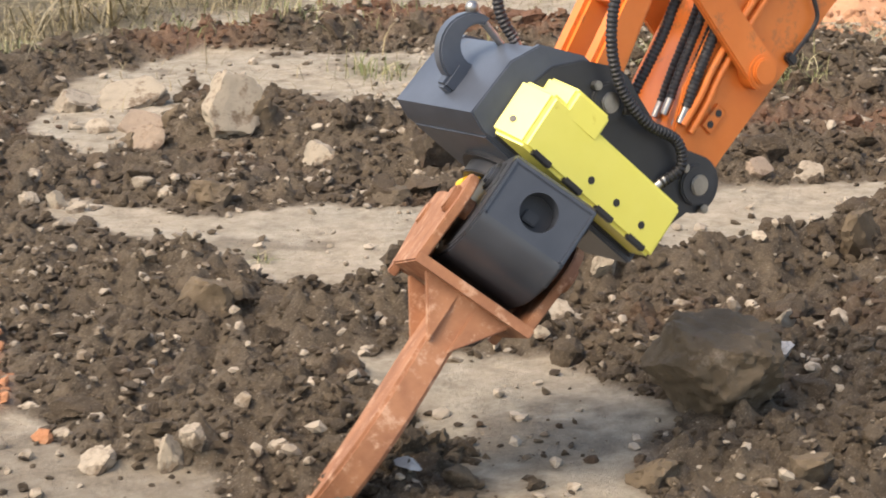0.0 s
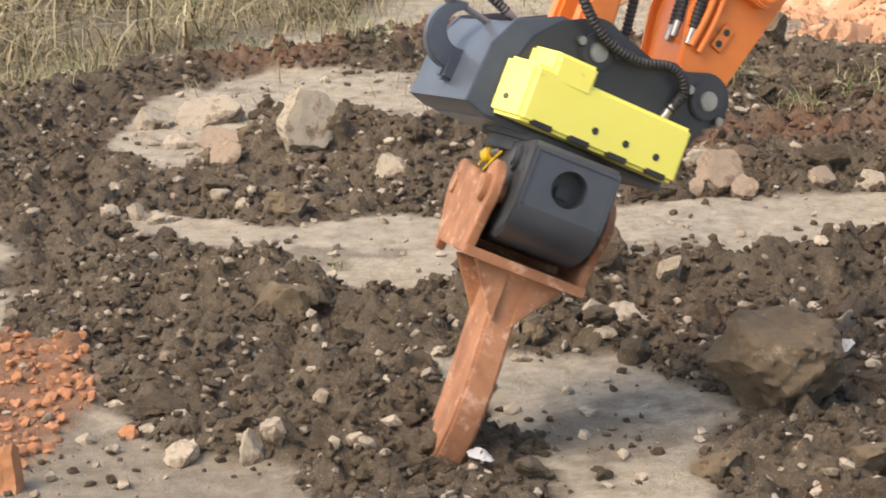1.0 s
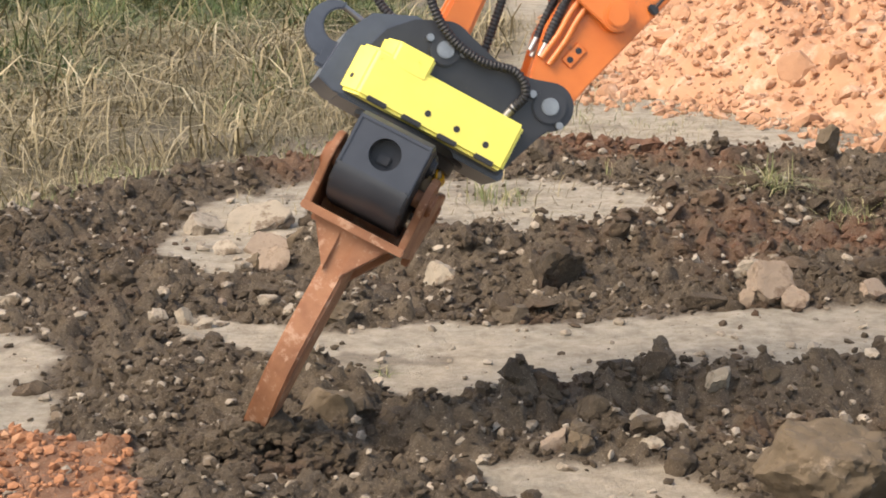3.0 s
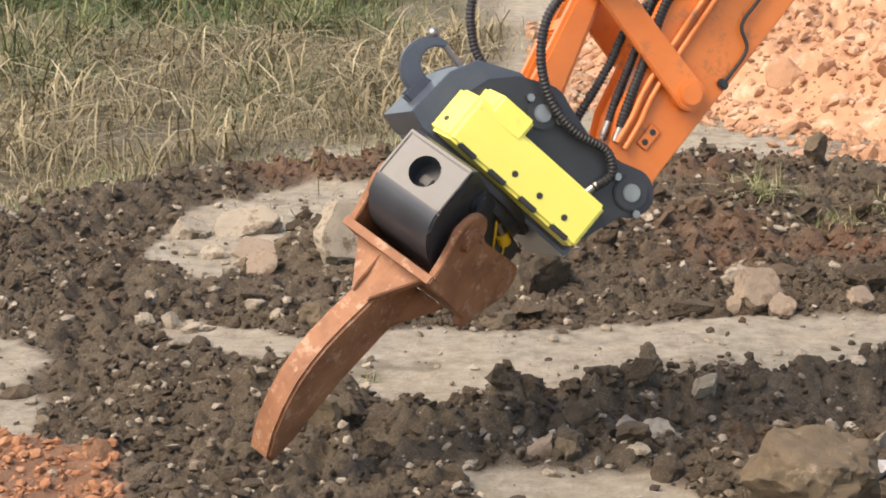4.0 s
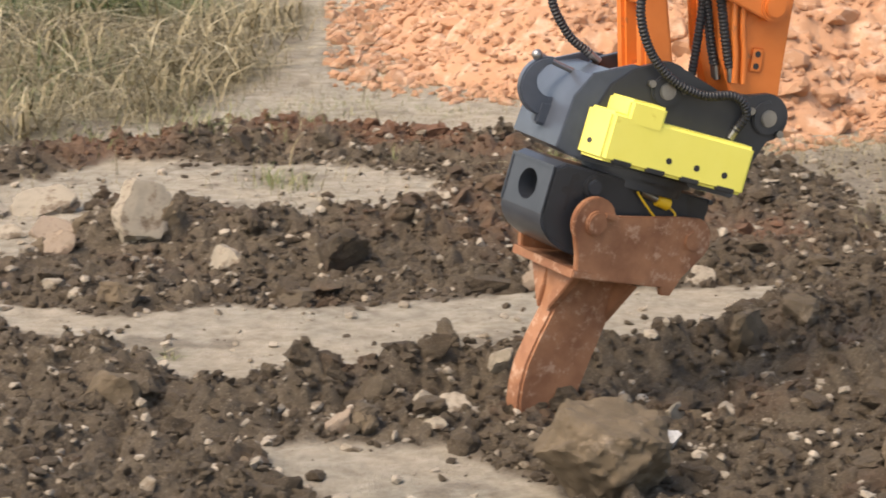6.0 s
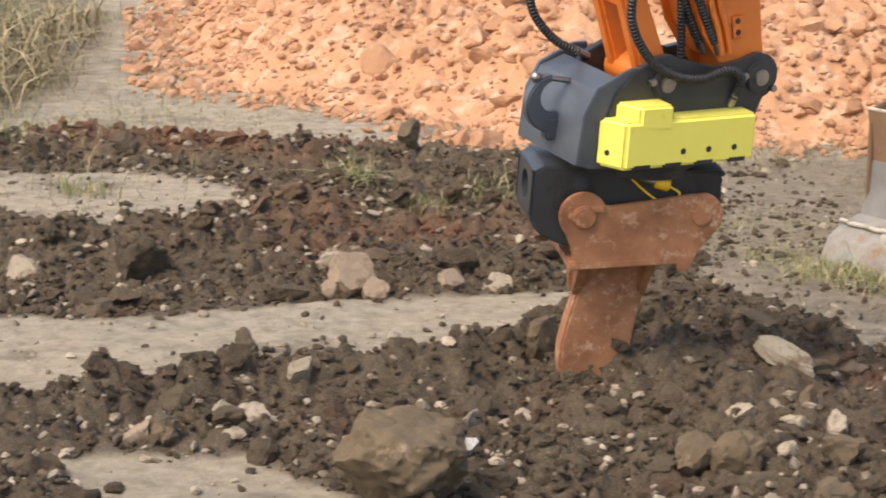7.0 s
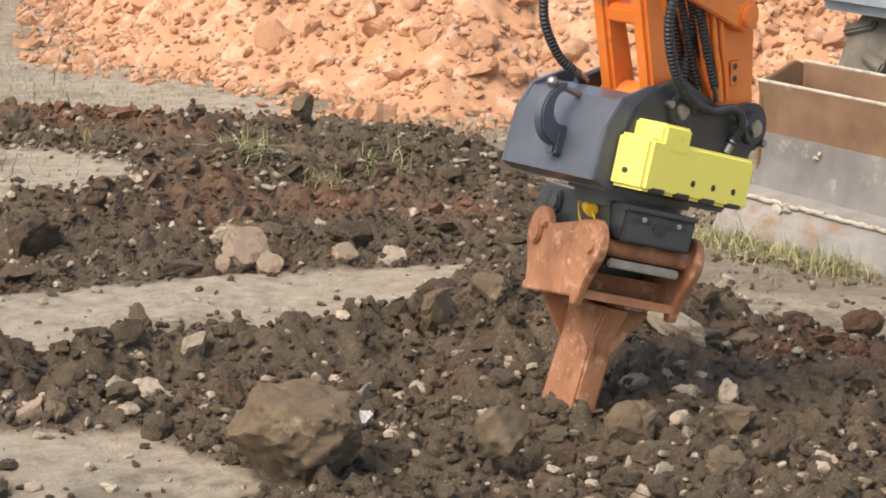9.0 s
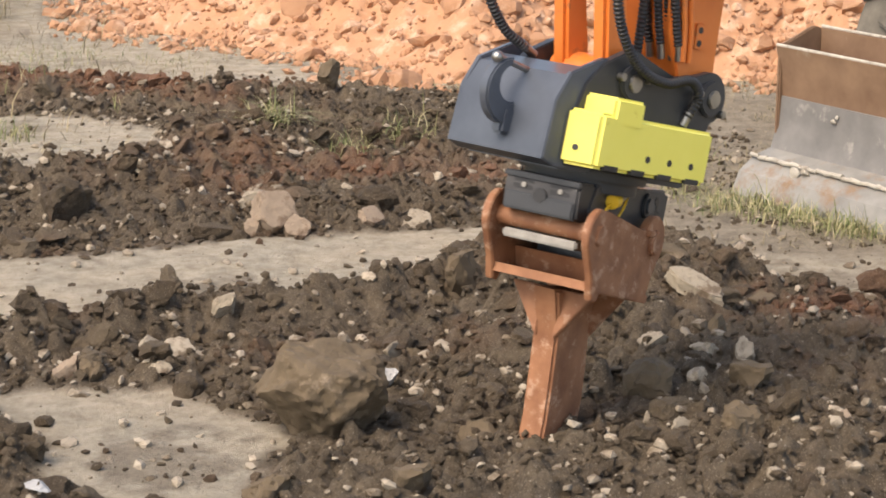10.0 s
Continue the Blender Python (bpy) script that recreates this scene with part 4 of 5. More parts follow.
def hitch():
    t = thing("quick_hitch", "dark grey hydraulic quick hitch with a yellow cover on an excavator", "quick hitch")
    ear = (arc(0, 0, 0.088, -70, 100, 12) + [(-0.09, 0.062), (-0.20, 0.045), (-0.30, 0.072)] + arc(LINK_X, -0.005, 0.108, 62, 118, 6) +
           [(-0.56, 0.045), (-0.63, -0.03), (-0.66, -0.12), (-0.66, -0.30), (-0.05, -0.30), (0.0, -0.16)])
    # ears and bosses share the housing's paint; their darker tone is painted-in shade
    for y in (NEAR_EAR, FAR_EAR):
        part("ear_plate", prism(ear, y - 0.018, y + 0.018, 0.004), M_DARK, t)
    for x, r in ((0.0, 0.062), (LINK_X, 0.058)):
        for y, d in ((NEAR_EAR, -1), (FAR_EAR, 1)):
            part("boss", rod((x, y, 0), (x, y + d * 0.035, 0), r, None, 32, 0.005), M_DARK, t)
        part("pin", rod((x, NEAR_EAR - 0.045, 0), (x, FAR_EAR + 0.045, 0), 0.031, None, 32, 0.004), M_STEEL, t, "bright steel pin")
    for x, z in ((-0.075, 0.01), (-0.485, 0.012), (-0.355, 0.018), (0.06, -0.045)):
        part("bolt", rod((x, NEAR_EAR - 0.018, z), (x, NEAR_EAR - 0.045, z), 0.014, None, 12, 0.003), M_STEEL, t)
    # hollow front housing with a slanted face
    prof = [(-0.70, -0.31), (-0.765, -0.29), (-0.75, -0.10), (-0.70, -0.015), (-0.60, 0.02), (-0.60, -0.02), (-0.66, -0.06), (-0.66, -0.31)]
    part("front_housing", prism(prof, NEAR_EAR - 0.004, 0.312, 0.008), M_GREY, t)
    side = [(-0.765, -0.29), (-0.75, -0.10), (-0.70, -0.005), (-0.56, 0.06), (-0.50, 0.06), (-0.50, -0.30), (-0.70, -0.31)]
    part("side_cheek", prism(side, 0.295, 0.318, 0.004), M_GREY, t)
    part("side_cheek", prism(side, NEAR_EAR - 0.008, NEAR_EAR + 0.014, 0.004), M_GREY, t)
    part("deck", block((-0.68, NEAR_EAR, -0.315), (-0.03, FAR_EAR + 0.08, -0.275), 0.006), M_GREY, t)
    part("saddle", block((-0.60, NEAR_EAR, -0.20), (-0.06, FAR_EAR, -0.15), 0.01), M_GREY, t)
    # lifting hook on the front face
    hook = arc(0, 0, 0.108, 222, -28, 20) + arc(0.016, -0.022, 0.060, -14, 205, 16)
    bm = prism([(x, z) for x, z in hook], -0.02, 0.02, 0.006)
    bmesh.ops.transform(bm, verts=bm.verts, matrix=Matrix.Translation((-0.782, MID + 0.02, -0.10)) @ pose(0, 0, 0, 0, -122, 0))
    h = part("lifting_hook", bm, M_GREY, t, "cast crescent lifting hook")
    part("hook_foot", block((-0.80, MID - 0.005, -0.24), (-0.74, MID + 0.045, -0.15), 0.01), M_GREY, h)
    part("latch_bolt", rod((-0.66, MID + 0.02, -0.03), (-0.84, MID + 0.02, 0.0), 0.011, None, 12), M_STEEL, h, "bright latch bolt")
    bm = bmesh.new()
    bmesh.ops.create_uvsphere(bm, u_segments=14, v_segments=10, radius=0.02, matrix=Matrix.Translation((-0.85, MID + 0.02, 0.0)))
    part("latch_ball", bm, M_STEEL, h)
    cover(t)
    # slew ring under the deck
    c = (-0.371, 0.056)
    part("slew_ring", rod((*c, -0.33), (*c, -0.30), 0.215, None, 48, 0.004), M_BLACK, t)
    return t


def cover(t):
    """The bent yellow sheet cover; black pieces imitate shade in its slots and holes."""
    y0, y1, x0, x1 = -0.212, NEAR_EAR - 0.005, -0.628, -0.054
    out = [(x0 - 0.062, y1), (x0, y0), (x1, y0), (x1, y1)]
    bm = bmesh.new()
    def solid(pts, z0, z1):
        f = bm.faces.new([bm.verts.new((x, y, z0)) for x, y in pts])
        o = bmesh.ops.extrude_face_region(bm, geom=[f])
        bmesh.ops.translate(bm, verts=[v for v in o["geom"] if isinstance(v, bmesh.types.BMVert)], vec=(0, 0, z1 - z0))
    solid(out, -0.292, -0.112)
    soften(bm, 0.012, 3)
    box = part("cover", bm, M_YELLOW, t, "bright yellow sheet steel cover")
    bm = bmesh.new()
    solid([(-0.628, y1 + 0.002), (-0.572, y0 + 0.001), (-0.432, y0 - 0.004), (-0.432, y1 + 0.002)], -0.15, -0.056)
    soften(bm, 0.010, 3)
    part("raised_cover", bm, M_YELLOW, box)
    # black discs and blocks give the shade of openings that are not cut
    for x in (-0.375, -0.262, -0.148):
        part("hole", rod((x, y0 - 0.0015, -0.235), (x, y0 + 0.01, -0.235), 0.0115, None, 16), M_BLACK, box, "black disc as a shaded round hole")
    for x in (-0.55, -0.415, -0.275, -0.13):
        part("slot", block((x - 0.038, y0 - 0.0015, -0.2925), (x + 0.038, y0 + 0.02, -0.272), 0.003), M_BLACK, box, "black block as a shaded slot at the lower edge")
    part("hole", rod((-0.667, -0.150, -0.235), (-0.650, -0.140, -0.235), 0.010, None, 14), M_BLACK, box, "black disc as a shaded round hole")


def coupler(parent):
    """The turning lower half; its own axes stand on the slew axis."""
    t = part("rotating_coupler", rod((0, 0, -0.37), (0, 0, -0.325), 0.19, None, 40, 0.004), M_BLACK, parent, "black rotating tool coupler")
    t.location = (-0.371, 0.056, 0)
    # curved front cover, a bent shell with a flat front that is bored through
    low = arc(-0.22, -0.53, 0.22, 180, 262, 10)
    shell = part("front_cover", prism([(-0.05, -0.345), (-0.40, -0.335), (-0.44, -0.36), (-0.36, -0.37), (-0.05, -0.37)], -0.136, 0.136, 0.004), M_SLATE, t, "curved grey front cover")
    part("lower_cover", prism([(-0.44, -0.53)] + [(x, z * 0.55 - 0.53 * 0.45) for x, z in low[1:]] + [(-0.05, -0.65), (-0.05, -0.50), (-0.36, -0.50)], -0.136, 0.136, 0.006), M_SLATE, shell)
    # cheeks darker than the front cover: side shade put into the colour
    for y in (-0.136, 0.118):
        part("cover_cheek", prism([(-0.436, -0.365), (-0.39, -0.340), (0.16, -0.345), (0.20, -0.44), (0.05, -0.47), (-0.12, -0.475), (-0.16, -0.62), (-0.30, -0.635), (-0.40, -0.60), (-0.436, -0.54)], y - 0.003, y + 0.021, 0.004), M_DARK, shell, "charcoal side plate, darkened as if shaded")
    bm = bmesh.new()
    n, rad, rings = 40, 0.056, []
    for x, fix in ((-0.44, True), (-0.44, False), (-0.36, False)):
        ring = []
        for k in range(n):
            q = 2 * math.pi * k / n
            c, d = math.cos(q), math.sin(q)
            f = min(0.136 / max(1e-6, abs(c)), 0.085 / max(1e-6, abs(d))) if fix else rad
            ring.append(bm.verts.new((x, c * f, -0.445 + d * f)))
        rings.append(ring)
    for p, q in zip(rings, rings[1:]):
        for k in range(n):
            bm.faces.new((p[k], p[(k + 1) % n], q[(k + 1) % n], q[k]))
    part("bored_panel", bm, M_SLATE, shell)
    part("rib", block((-0.446, -0.136, -0.366), (-0.438, 0.136, -0.352), 0.003), M_SLATE, shell)
    for y in (-0.136, 0.124):
        part("rib", block((-0.445, y, -0.53), (-0.438, y + 0.012, -0.36), 0.003), M_SLATE, shell)
    part("bore_back", block((-0.365, -0.14, -0.50), (-0.345, 0.14, -0.37), 0.003), M_BLACK, shell, "dark inside of the bore")
    part("stop", block((-0.385, -0.02, -0.475), (-0.355, 0.025, -0.44), 0.004), M_BLACK, shell)
    for k in range(5):
        part("stud", rod((-0.402 + 0.006 * (k % 2), -0.09 + k * 0.035, -0.592), (-0.385, -0.09 + k * 0.035, -0.585), 0.004, None, 10), M_RUST, shell)
    bm = prism([(-0.06, -0.345), (0.27, -0.345), (0.285, -0.38), (0.275, -0.47), (0.20, -0.475), (0.06, -0.455), (-0.06, -0.475)], -0.134, 0.134, 0.008)
    rear = part("rear_body", bm, M_BLACK, t)
    # near-black blocks imitate the shade of two recesses; no hollow is cut
    for y0, y1 in ((-0.105, -0.028), (0.028, 0.105)):
        part("rear_slot_shade", block((0.27, y0, -0.402), (0.2845, y1, -0.368), 0.003), M_RUBBER, rear, "near-black block painted as a recess's shade")
    part("rear_plate", block((0.272, -0.125, -0.468), (0.288, 0.125, -0.41), 0.006), M_DARK, rear, "charcoal end plate")
    part("rear_lip", block((0.268, -0.138, -0.364), (0.292, 0.138, -0.346), 0.004), M_DARK, rear)
    for y in (-0.062, 0.07):
        part("coupling", rod((0.275, y, -0.386), (0.291, y, -0.386), 0.009, None, 14, 0.002), M_WORN, rear)
    # near-black disc imitates the shade inside a round port
    part("rear_port_shade", rod((0.26, 0.0, -0.41), (0.2905, 0.0, -0.41), 0.024, None, 20), M_RUBBER, rear, "near-black disc painted as a round port's shade")
    part("lock_wedge", block((0.12, -0.135, -0.565), (0.235, 0.135, -0.535), 0.006), M_WORN, t, "bright worn locking wedge")
    for y, s in ((-0.136, -1), (0.136, 1)):
        part("pivot", rod((-0.262, y, -0.395), (-0.262, y + s * 0.014, -0.395), 0.044, None, 28, 0.004), M_DARK, t)
        part("pivot_pin", rod((-0.262, y, -0.395), (-0.262, y + s * 0.022, -0.395), 0.028, None, 24, 0.003), M_SLATE, t)
        # black discs imitate shade in three drill holes
        for x, z in ((-0.345, -0.375), (-0.375, -0.425), (-0.322, -0.44)):
            part("drilling", rod((x, y - s * 0.01, z), (x, y + s * 0.0045, z), 0.015, None, 16), M_BLACK, t)
        # quick connector with its dust cap and tether
        part("connector", rod((-0.05, y + s * 0.005, -0.37), (0.02, y + s * 0.015, -0.385), 0.016, None, 16, 0.002), M_STEEL, t, "steel hydraulic connector")
        cap = part("dust_cap", rod((0.02, y + s * 0.015, -0.385), (0.075, y + s * 0.022, -0.395), 0.024, None, 20, 0.004), M_CAP, t, "yellow dust cap")
        part("tether", hose([(0.075, y + s * 0.02, -0.40), (0.115, y + s * 0.025, -0.425), (0.09, y + s * 0.03, -0.458), (0.03, y + s * 0.028, -0.45), (-0.03, y + s * 0.022, -0.41), (-0.07, y + s * 0.012, -0.375)], 0.0045, 1, 0, 8), M_CAP, cap, "yellow tether")
    return t


def ripper():
    """Ripper tooth; origin and axes as the coupler's."""
    t = thing("ripper", "rusty steel ripper tooth hung on the rotating coupler", "ripper tooth")
    side = (arc(-0.249, -0.512, 0.092, 225, 45, 14) + [(-0.17, -0.468), (-0.15, -0.472), (0.0, -0.448), (0.13, -0.425)] + arc(0.198, -0.50, 0.085, 80, -40, 12) +
            [(0.20, -0.64), (0.17, -0.715), (0.13, -0.72), (0.115, -0.69), (-0.27, -0.695), (-0.285, -0.64)])
    for y in (-0.182, 0.182):
        p = part("side_plate", prism(side, y - 0.014, y + 0.014, 0.004), M_RUST, t)
        s = 1 if y > 0 else -1
        part("pin_boss", rod((-0.249, y, -0.512), (-0.249, y + s * 0.032, -0.512), 0.044, None, 28, 0.006), M_RUST, p)
        part("pin_boss", rod((0.198, y, -0.50), (0.198, y + s * 0.022, -0.50), 0.04, None, 28, 0.006), M_RUST, p)
        part("pin_keeper", block((-0.225, min(y, y + s * 0.03), -0.49), (-0.175, max(y, y + s * 0.03), -0.47), 0.004), M_RUST, p)
    part("pin", rod((-0.249, -0.19, -0.512), (-0.249, 0.19, -0.512), 0.031, None, 24), M_RUST, t)
    part("pin", rod((0.198, -0.19, -0.50), (0.198, 0.19, -0.50), 0.031, None, 24), M_RUST, t)
    part("base_plate", prism([(-0.285, -0.722), (0.175, -0.688), (0.173, -0.658), (-0.287, -0.692)], -0.198, 0.198, 0.005), M_RUST, t)
    part("cross_wall", prism([(-0.02, -0.69), (0.01, -0.69), (0.05, -0.60), (0.02, -0.60)], -0.17, 0.17, 0.003), M_RUST, t)
    front = [(-0.235, -0.71), (-0.215, -0.80), (-0.215, -0.88), (-0.24, -0.98), (-0.258, -1.08), (-0.257, -1.16), (-0.243, -1.24), (-0.20, -1.33), (-0.135, -1.42), (-0.05, -1.49)]
    back = [(0.0, -1.49), (0.015, -1.38), (0.008, -1.25), (0.008, -1.14), (0.022, -1.03), (0.038, -0.92), (0.05, -0.83), (0.115, -0.71)]
    sh = part("shank", prism(front + back, -0.046, 0.046, 0.010), M_RUST, t, "curved rusty shank polished by soil")
    # flared gussets between the plate and the shank
    for s in (-1, 1):
        for x0, x1 in ((-0.232, -0.195), (0.02, 0.055)):
            bm = bmesh.new()
            pts = [(0.03, -0.71), (0.15, -0.71), (0.045, -0.86), (0.03, -0.88)]
            f = bm.faces.new([bm.verts.new((x0, s * y, z)) for y, z in pts])
            o = bmesh.ops.extrude_face_region(bm, geom=[f])
            bmesh.ops.translate(bm, verts=[v for v in o["geom"] if isinstance(v, bmesh.types.BMVert)], vec=(x1 - x0, 0, 0))
            soften(bm, 0.004)
            part("gusset", bm, M_RUST, sh)
    return t


# ---- the excavator's arm; its axes: z along the arm, the arm pin is the origin ----
Q_PIN, ROD_GUIDE, ROD_LINK = (-0.048, 0.402), 0.507, 0.514


def excavator_arm():
    t = thing("excavator_arm", "orange excavator arm with black hydraulic hoses", "excavator arm")
    side = arc(-0.01, 0.0, 0.075, 200, 340, 10) + [(0.052, 0.15), (0.052, 2.6), (-0.42, 2.6), (-0.30, 0.62), (-0.205, 0.20), (-0.13, 0.05)]
    part("side_wall", prism(side, -0.075, -0.055, 0.005), M_ORANGE, t)
    part("side_wall", prism(side, 0.177, 0.197, 0.005), M_ORANGE, t)
    part("back_wall", block((0.03, -0.056, 0.06), (0.05, 0.178, 2.6), 0.004), M_ORANGE, t)
    part("front_wall", prism([(-0.11, 0.06), (-0.18, 0.20), (-0.27, 0.62), (-0.39, 2.6), (-0.37, 2.6), (-0.25, 0.62), (-0.16, 0.20), (-0.09, 0.06)], -0.056, 0.178, 0.003), M_ORANGE, t)
    part("nose_boss", rod((0, -0.08, 0), (0, 0.20, 0), 0.07, None, 36, 0.006), M_ORANGE, t)
    for z0, x0 in ((0.2, -0.115), (0.2, -0.15)):
        part("grease_tube", hose([(x0 + 0.012, -0.088, z0 - 0.09), (x0, -0.088, z0), (x0 - 0.055, -0.088, z0 + 0.40), (x0 - 0.16, -0.088, 2.5)], 0.011, 1, 0, 10), M_ORANGE, t)
    plate = part("drilled_plate", block((-0.085, -0.083, 0.155), (-0.035, -0.074, 0.245), 0.012, None), M_ORANGE, t)
    # two black discs in place of shaded holes; the plate is uncut
    for z in (0.178, 0.222):
        part("hole", rod((-0.06, -0.0845, z), (-0.06, -0.07, z), 0.0115, None, 16), M_BLACK, plate)
    part("pivot_boss", rod((Q_PIN[0], -0.13, Q_PIN[1]), (Q_PIN[0], 0.25, Q_PIN[1]), 0.058, None, 36, 0.006), M_ORANGE, t)
    part("pivot_pin", rod((Q_PIN[0], -0.142, Q_PIN[1]), (Q_PIN[0], 0.262, Q_PIN[1]), 0.042, None, 32, 0.005), M_ORANGE, t)
    part("hose_clamp", block((0.01, -0.10, 0.50), (0.05, -0.074, 0.53), 0.006), M_BLACK, t)
    part("sensor_cable", hose([(-0.10, -0.085, 1.2), (-0.06, -0.095, 0.86), (-0.05, -0.095, 0.72), (0.02, -0.095, 0.66), (0.03, -0.09, 0.52)], 0.007, 1, 0, 8), M_RUBBER, t, "thin black cable")
    # steel hose runs that lie against the arm's front
    for k, (dx, y) in enumerate(((0.0, -0.075), (-0.035, -0.03), (0.02, -0.03), (-0.01, 0.04))):
        line = [(-0.16 + dx, y, 0.16), (-0.19 + dx, y, 0.24), (-0.245 + dx, y, 0.42), (-0.31 + dx, y, 0.62), (-0.36 + dx, y, 1.0), (-0.45 + dx, y, 2.4)]
        h = part("hydraulic_hose", hose(line, 0.017 if k % 2 == 0 else 0.014), M_RUBBER, t, "black spiral-guarded hydraulic hose")
        part("hose_fitting", rod((-0.145 + dx, y, 0.11), (-0.162 + dx, y, 0.17), 0.013, None, 14, 0.002), M_STEEL, h, "bright hose fitting")
    return t


def bar(a, b, w, y0, y1, r):
    """A flat link between two pin centres, in x and z."""
    a, b = Vector((a[0], 0, a[1])), Vector((b[0], 0, b[1]))
    d = (b - a).normalized()
    ang = math.degrees(math.atan2(d.z, d.x))
    return prism(arc(a.x, a.z, r, ang + 90, ang + 270, 12) + arc(b.x, b.z, r * 0.9, ang - 90, ang + 90, 12), y0, y1, 0.005)


def guide_link(parent):
    """Turns about its pin on the arm; built along +z."""
    t = part("guide_link", bar((0, 0), (0, ROD_GUIDE), 0.1, -0.125, -0.095, 0.056), M_ORANGE, parent, "orange guide link")
    part("link_bar", bar((0, 0), (0, ROD_GUIDE), 0.1, 0.217, 0.247, 0.056), M_ORANGE, t)
    part("joint_pin", rod((0, -0.15, ROD_GUIDE), (0, 0.27, ROD_GUIDE), 0.034, None, 28, 0.004), M_STEEL, t, "bright steel pin")
    part("joint_boss", rod((0, -0.135, ROD_GUIDE), (0, 0.258, ROD_GUIDE), 0.06, None, 28, 0.005), M_ORANGE, t)
    return t


def bucket_link(parent):
    """Turns about the hitch's link pin; built along +z."""
    t = part("bucket_link", rod((0, NEAR_EAR + 0.025, 0), (0, FAR_EAR - 0.025, 0), 0.072, None, 36, 0.008), M_ORANGE, parent, "orange bucket link")
    for y in (-0.06, 0.115):
        part("link_leg", prism([(-0.062, 0.02), (-0.045, ROD_LINK), (0.045, ROD_LINK), (0.066, 0.02)], y, y + 0.065, 0.014), M_ORANGE, t)
    part("cross_bar", block((-0.04, -0.05, 0.30), (0.04, 0.17, 0.36), 0.01), M_ORANGE, t)
    part("top_boss", rod((0, -0.085, ROD_LINK), (0, 0.205, ROD_LINK), 0.062, None, 32, 0.006), M_ORANGE, t)
    return t


def hitch_hoses(parent):
    """Hose loops that end on the hitch."""
    for k, (line, r) in enumerate([
        ([(-0.115, -0.13, -0.075), (-0.10, -0.15, 0.0), (-0.17, -0.16, 0.045), (-0.30, -0.165, 0.02), (-0.44, -0.165, 0.05), (-0.56, -0.17, 0.14), (-0.63, -0.17, 0.28), (-0.60, -0.17, 0.43), (-0.46, -0.16, 0.55), (-0.28, -0.15, 0.66), (-0.22, -0.14, 0.86), (-0.22, -0.12, 1.2)], 0.0165),
        ([(-0.60, 0.20, 0.05), (-0.70, 0.22, 0.10), (-0.80, 0.23, 0.22), (-0.82, 0.23, 0.40), (-0.74, 0.22, 0.54), (-0.55, 0.20, 0.62), (-0.38, 0.18, 0.75), (-0.35, 0.16, 1.1)], 0.0165),
        ([(-0.27, 0.0, -0.02), (-0.29, -0.01, 0.12), (-0.32, -0.02, 0.30), (-0.36, -0.02, 0.48), (-0.34, -0.02, 0.7), (-0.38, -0.02, 1.1)], 0.0155)]):
        h = part("hydraulic_hose", hose(line, r), M_RUBBER, parent, "black spiral-guarded hydraulic hose loop")
        a, b = Vector(line[0]), Vector(line[1])
        part("hose_fitting", rod(a - (b - a) * 0.4, a + (b - a) * 0.25, r * 0.95, None, 14, 0.002), M_STEEL, h, "bright hose fitting")


# ---- what moves ----
from mathutils import Quaternion

HITCH = [
    (0, pose(0.825, -3.018, 0.779, -6.58, 42.43, 25.20)),
    (0.5, pose(0.746, -3.025, 0.929, -6.59, 29.70, 24.78)),
    (1, pose(0.692, -2.847, 1.008, -7.06, 26.54, 21.47)),
    (1.5, pose(0.269, -2.316, 1.130, -8.31, 26.55, 11.81)),
    (2, pose(0.068, -1.894, 1.246, -10.01, 25.14, 5.25)),
    (2.5, pose(-0.011, -1.750, 1.265, -13.20, 23.87, 1.48)),
    (4, pose(0.406, -2.034, 0.927, -13.40, 42.81, 6.75)),
    (4.5, pose(0.523, -1.945, 0.728, -14.31, 42.08, 6.75)),
    (5, pose(0.753, -1.871, 0.852, -12.84, 36.87, 6.83)),
    (6.5, pose(2.106, -1.678, 1.178, 4.38, 6.09, 18.37)),
    (7, pose(2.410, -1.673, 1.264, 6.93, -0.26, 20.73)),
    (7.5, pose(2.478, -1.605, 1.159, 2.79, 6.76, 19.78)),
    (8, pose(2.525, -1.764, 1.204, 2.44, 7.64, 24.09)),
    (8.5, pose(2.628, -1.979, 1.213, 3.85, 8.26, 28.11)),
    (9, pose(2.583, -2.353, 1.064, 0.97, 14.79, 33.93)),
    (9.5, pose(2.472, -2.622, 1.078, -0.66, 16.31, 35.28)),
    (10, pose(2.219, -2.855, 1.133, 0.45, 14.01, 34.75)),
]
TURN = [(0, 66.6), (0.5, 75.7), (1, 77.0), (1.5, 77.3), (2, 79.3), (2.5, 88.3), (4, 53.3), (4.5, 33.0), (5, 24.5), (6.5, 3.7), (7, -19.3), (7.5, -44.4), (8, -71.7), (8.5, -98.0), (9, -114.3), (9.5, -143.0), (10, -163.8)]
ARM_TURN = [(0, 4.0), (0.5, 15.0), (1, 17.0), (1.5, 22.0), (2, 23.0), (2.5, 23.4), (4, -1.0), (4.5, -6.9), (5, -6.5), (6.5, -8.0), (7, -10.0), (7.5, -15.0), (8, -15.5), (8.5, -20.0), (9, -17.0), (9.5, -11.0), (10, -3.0)]


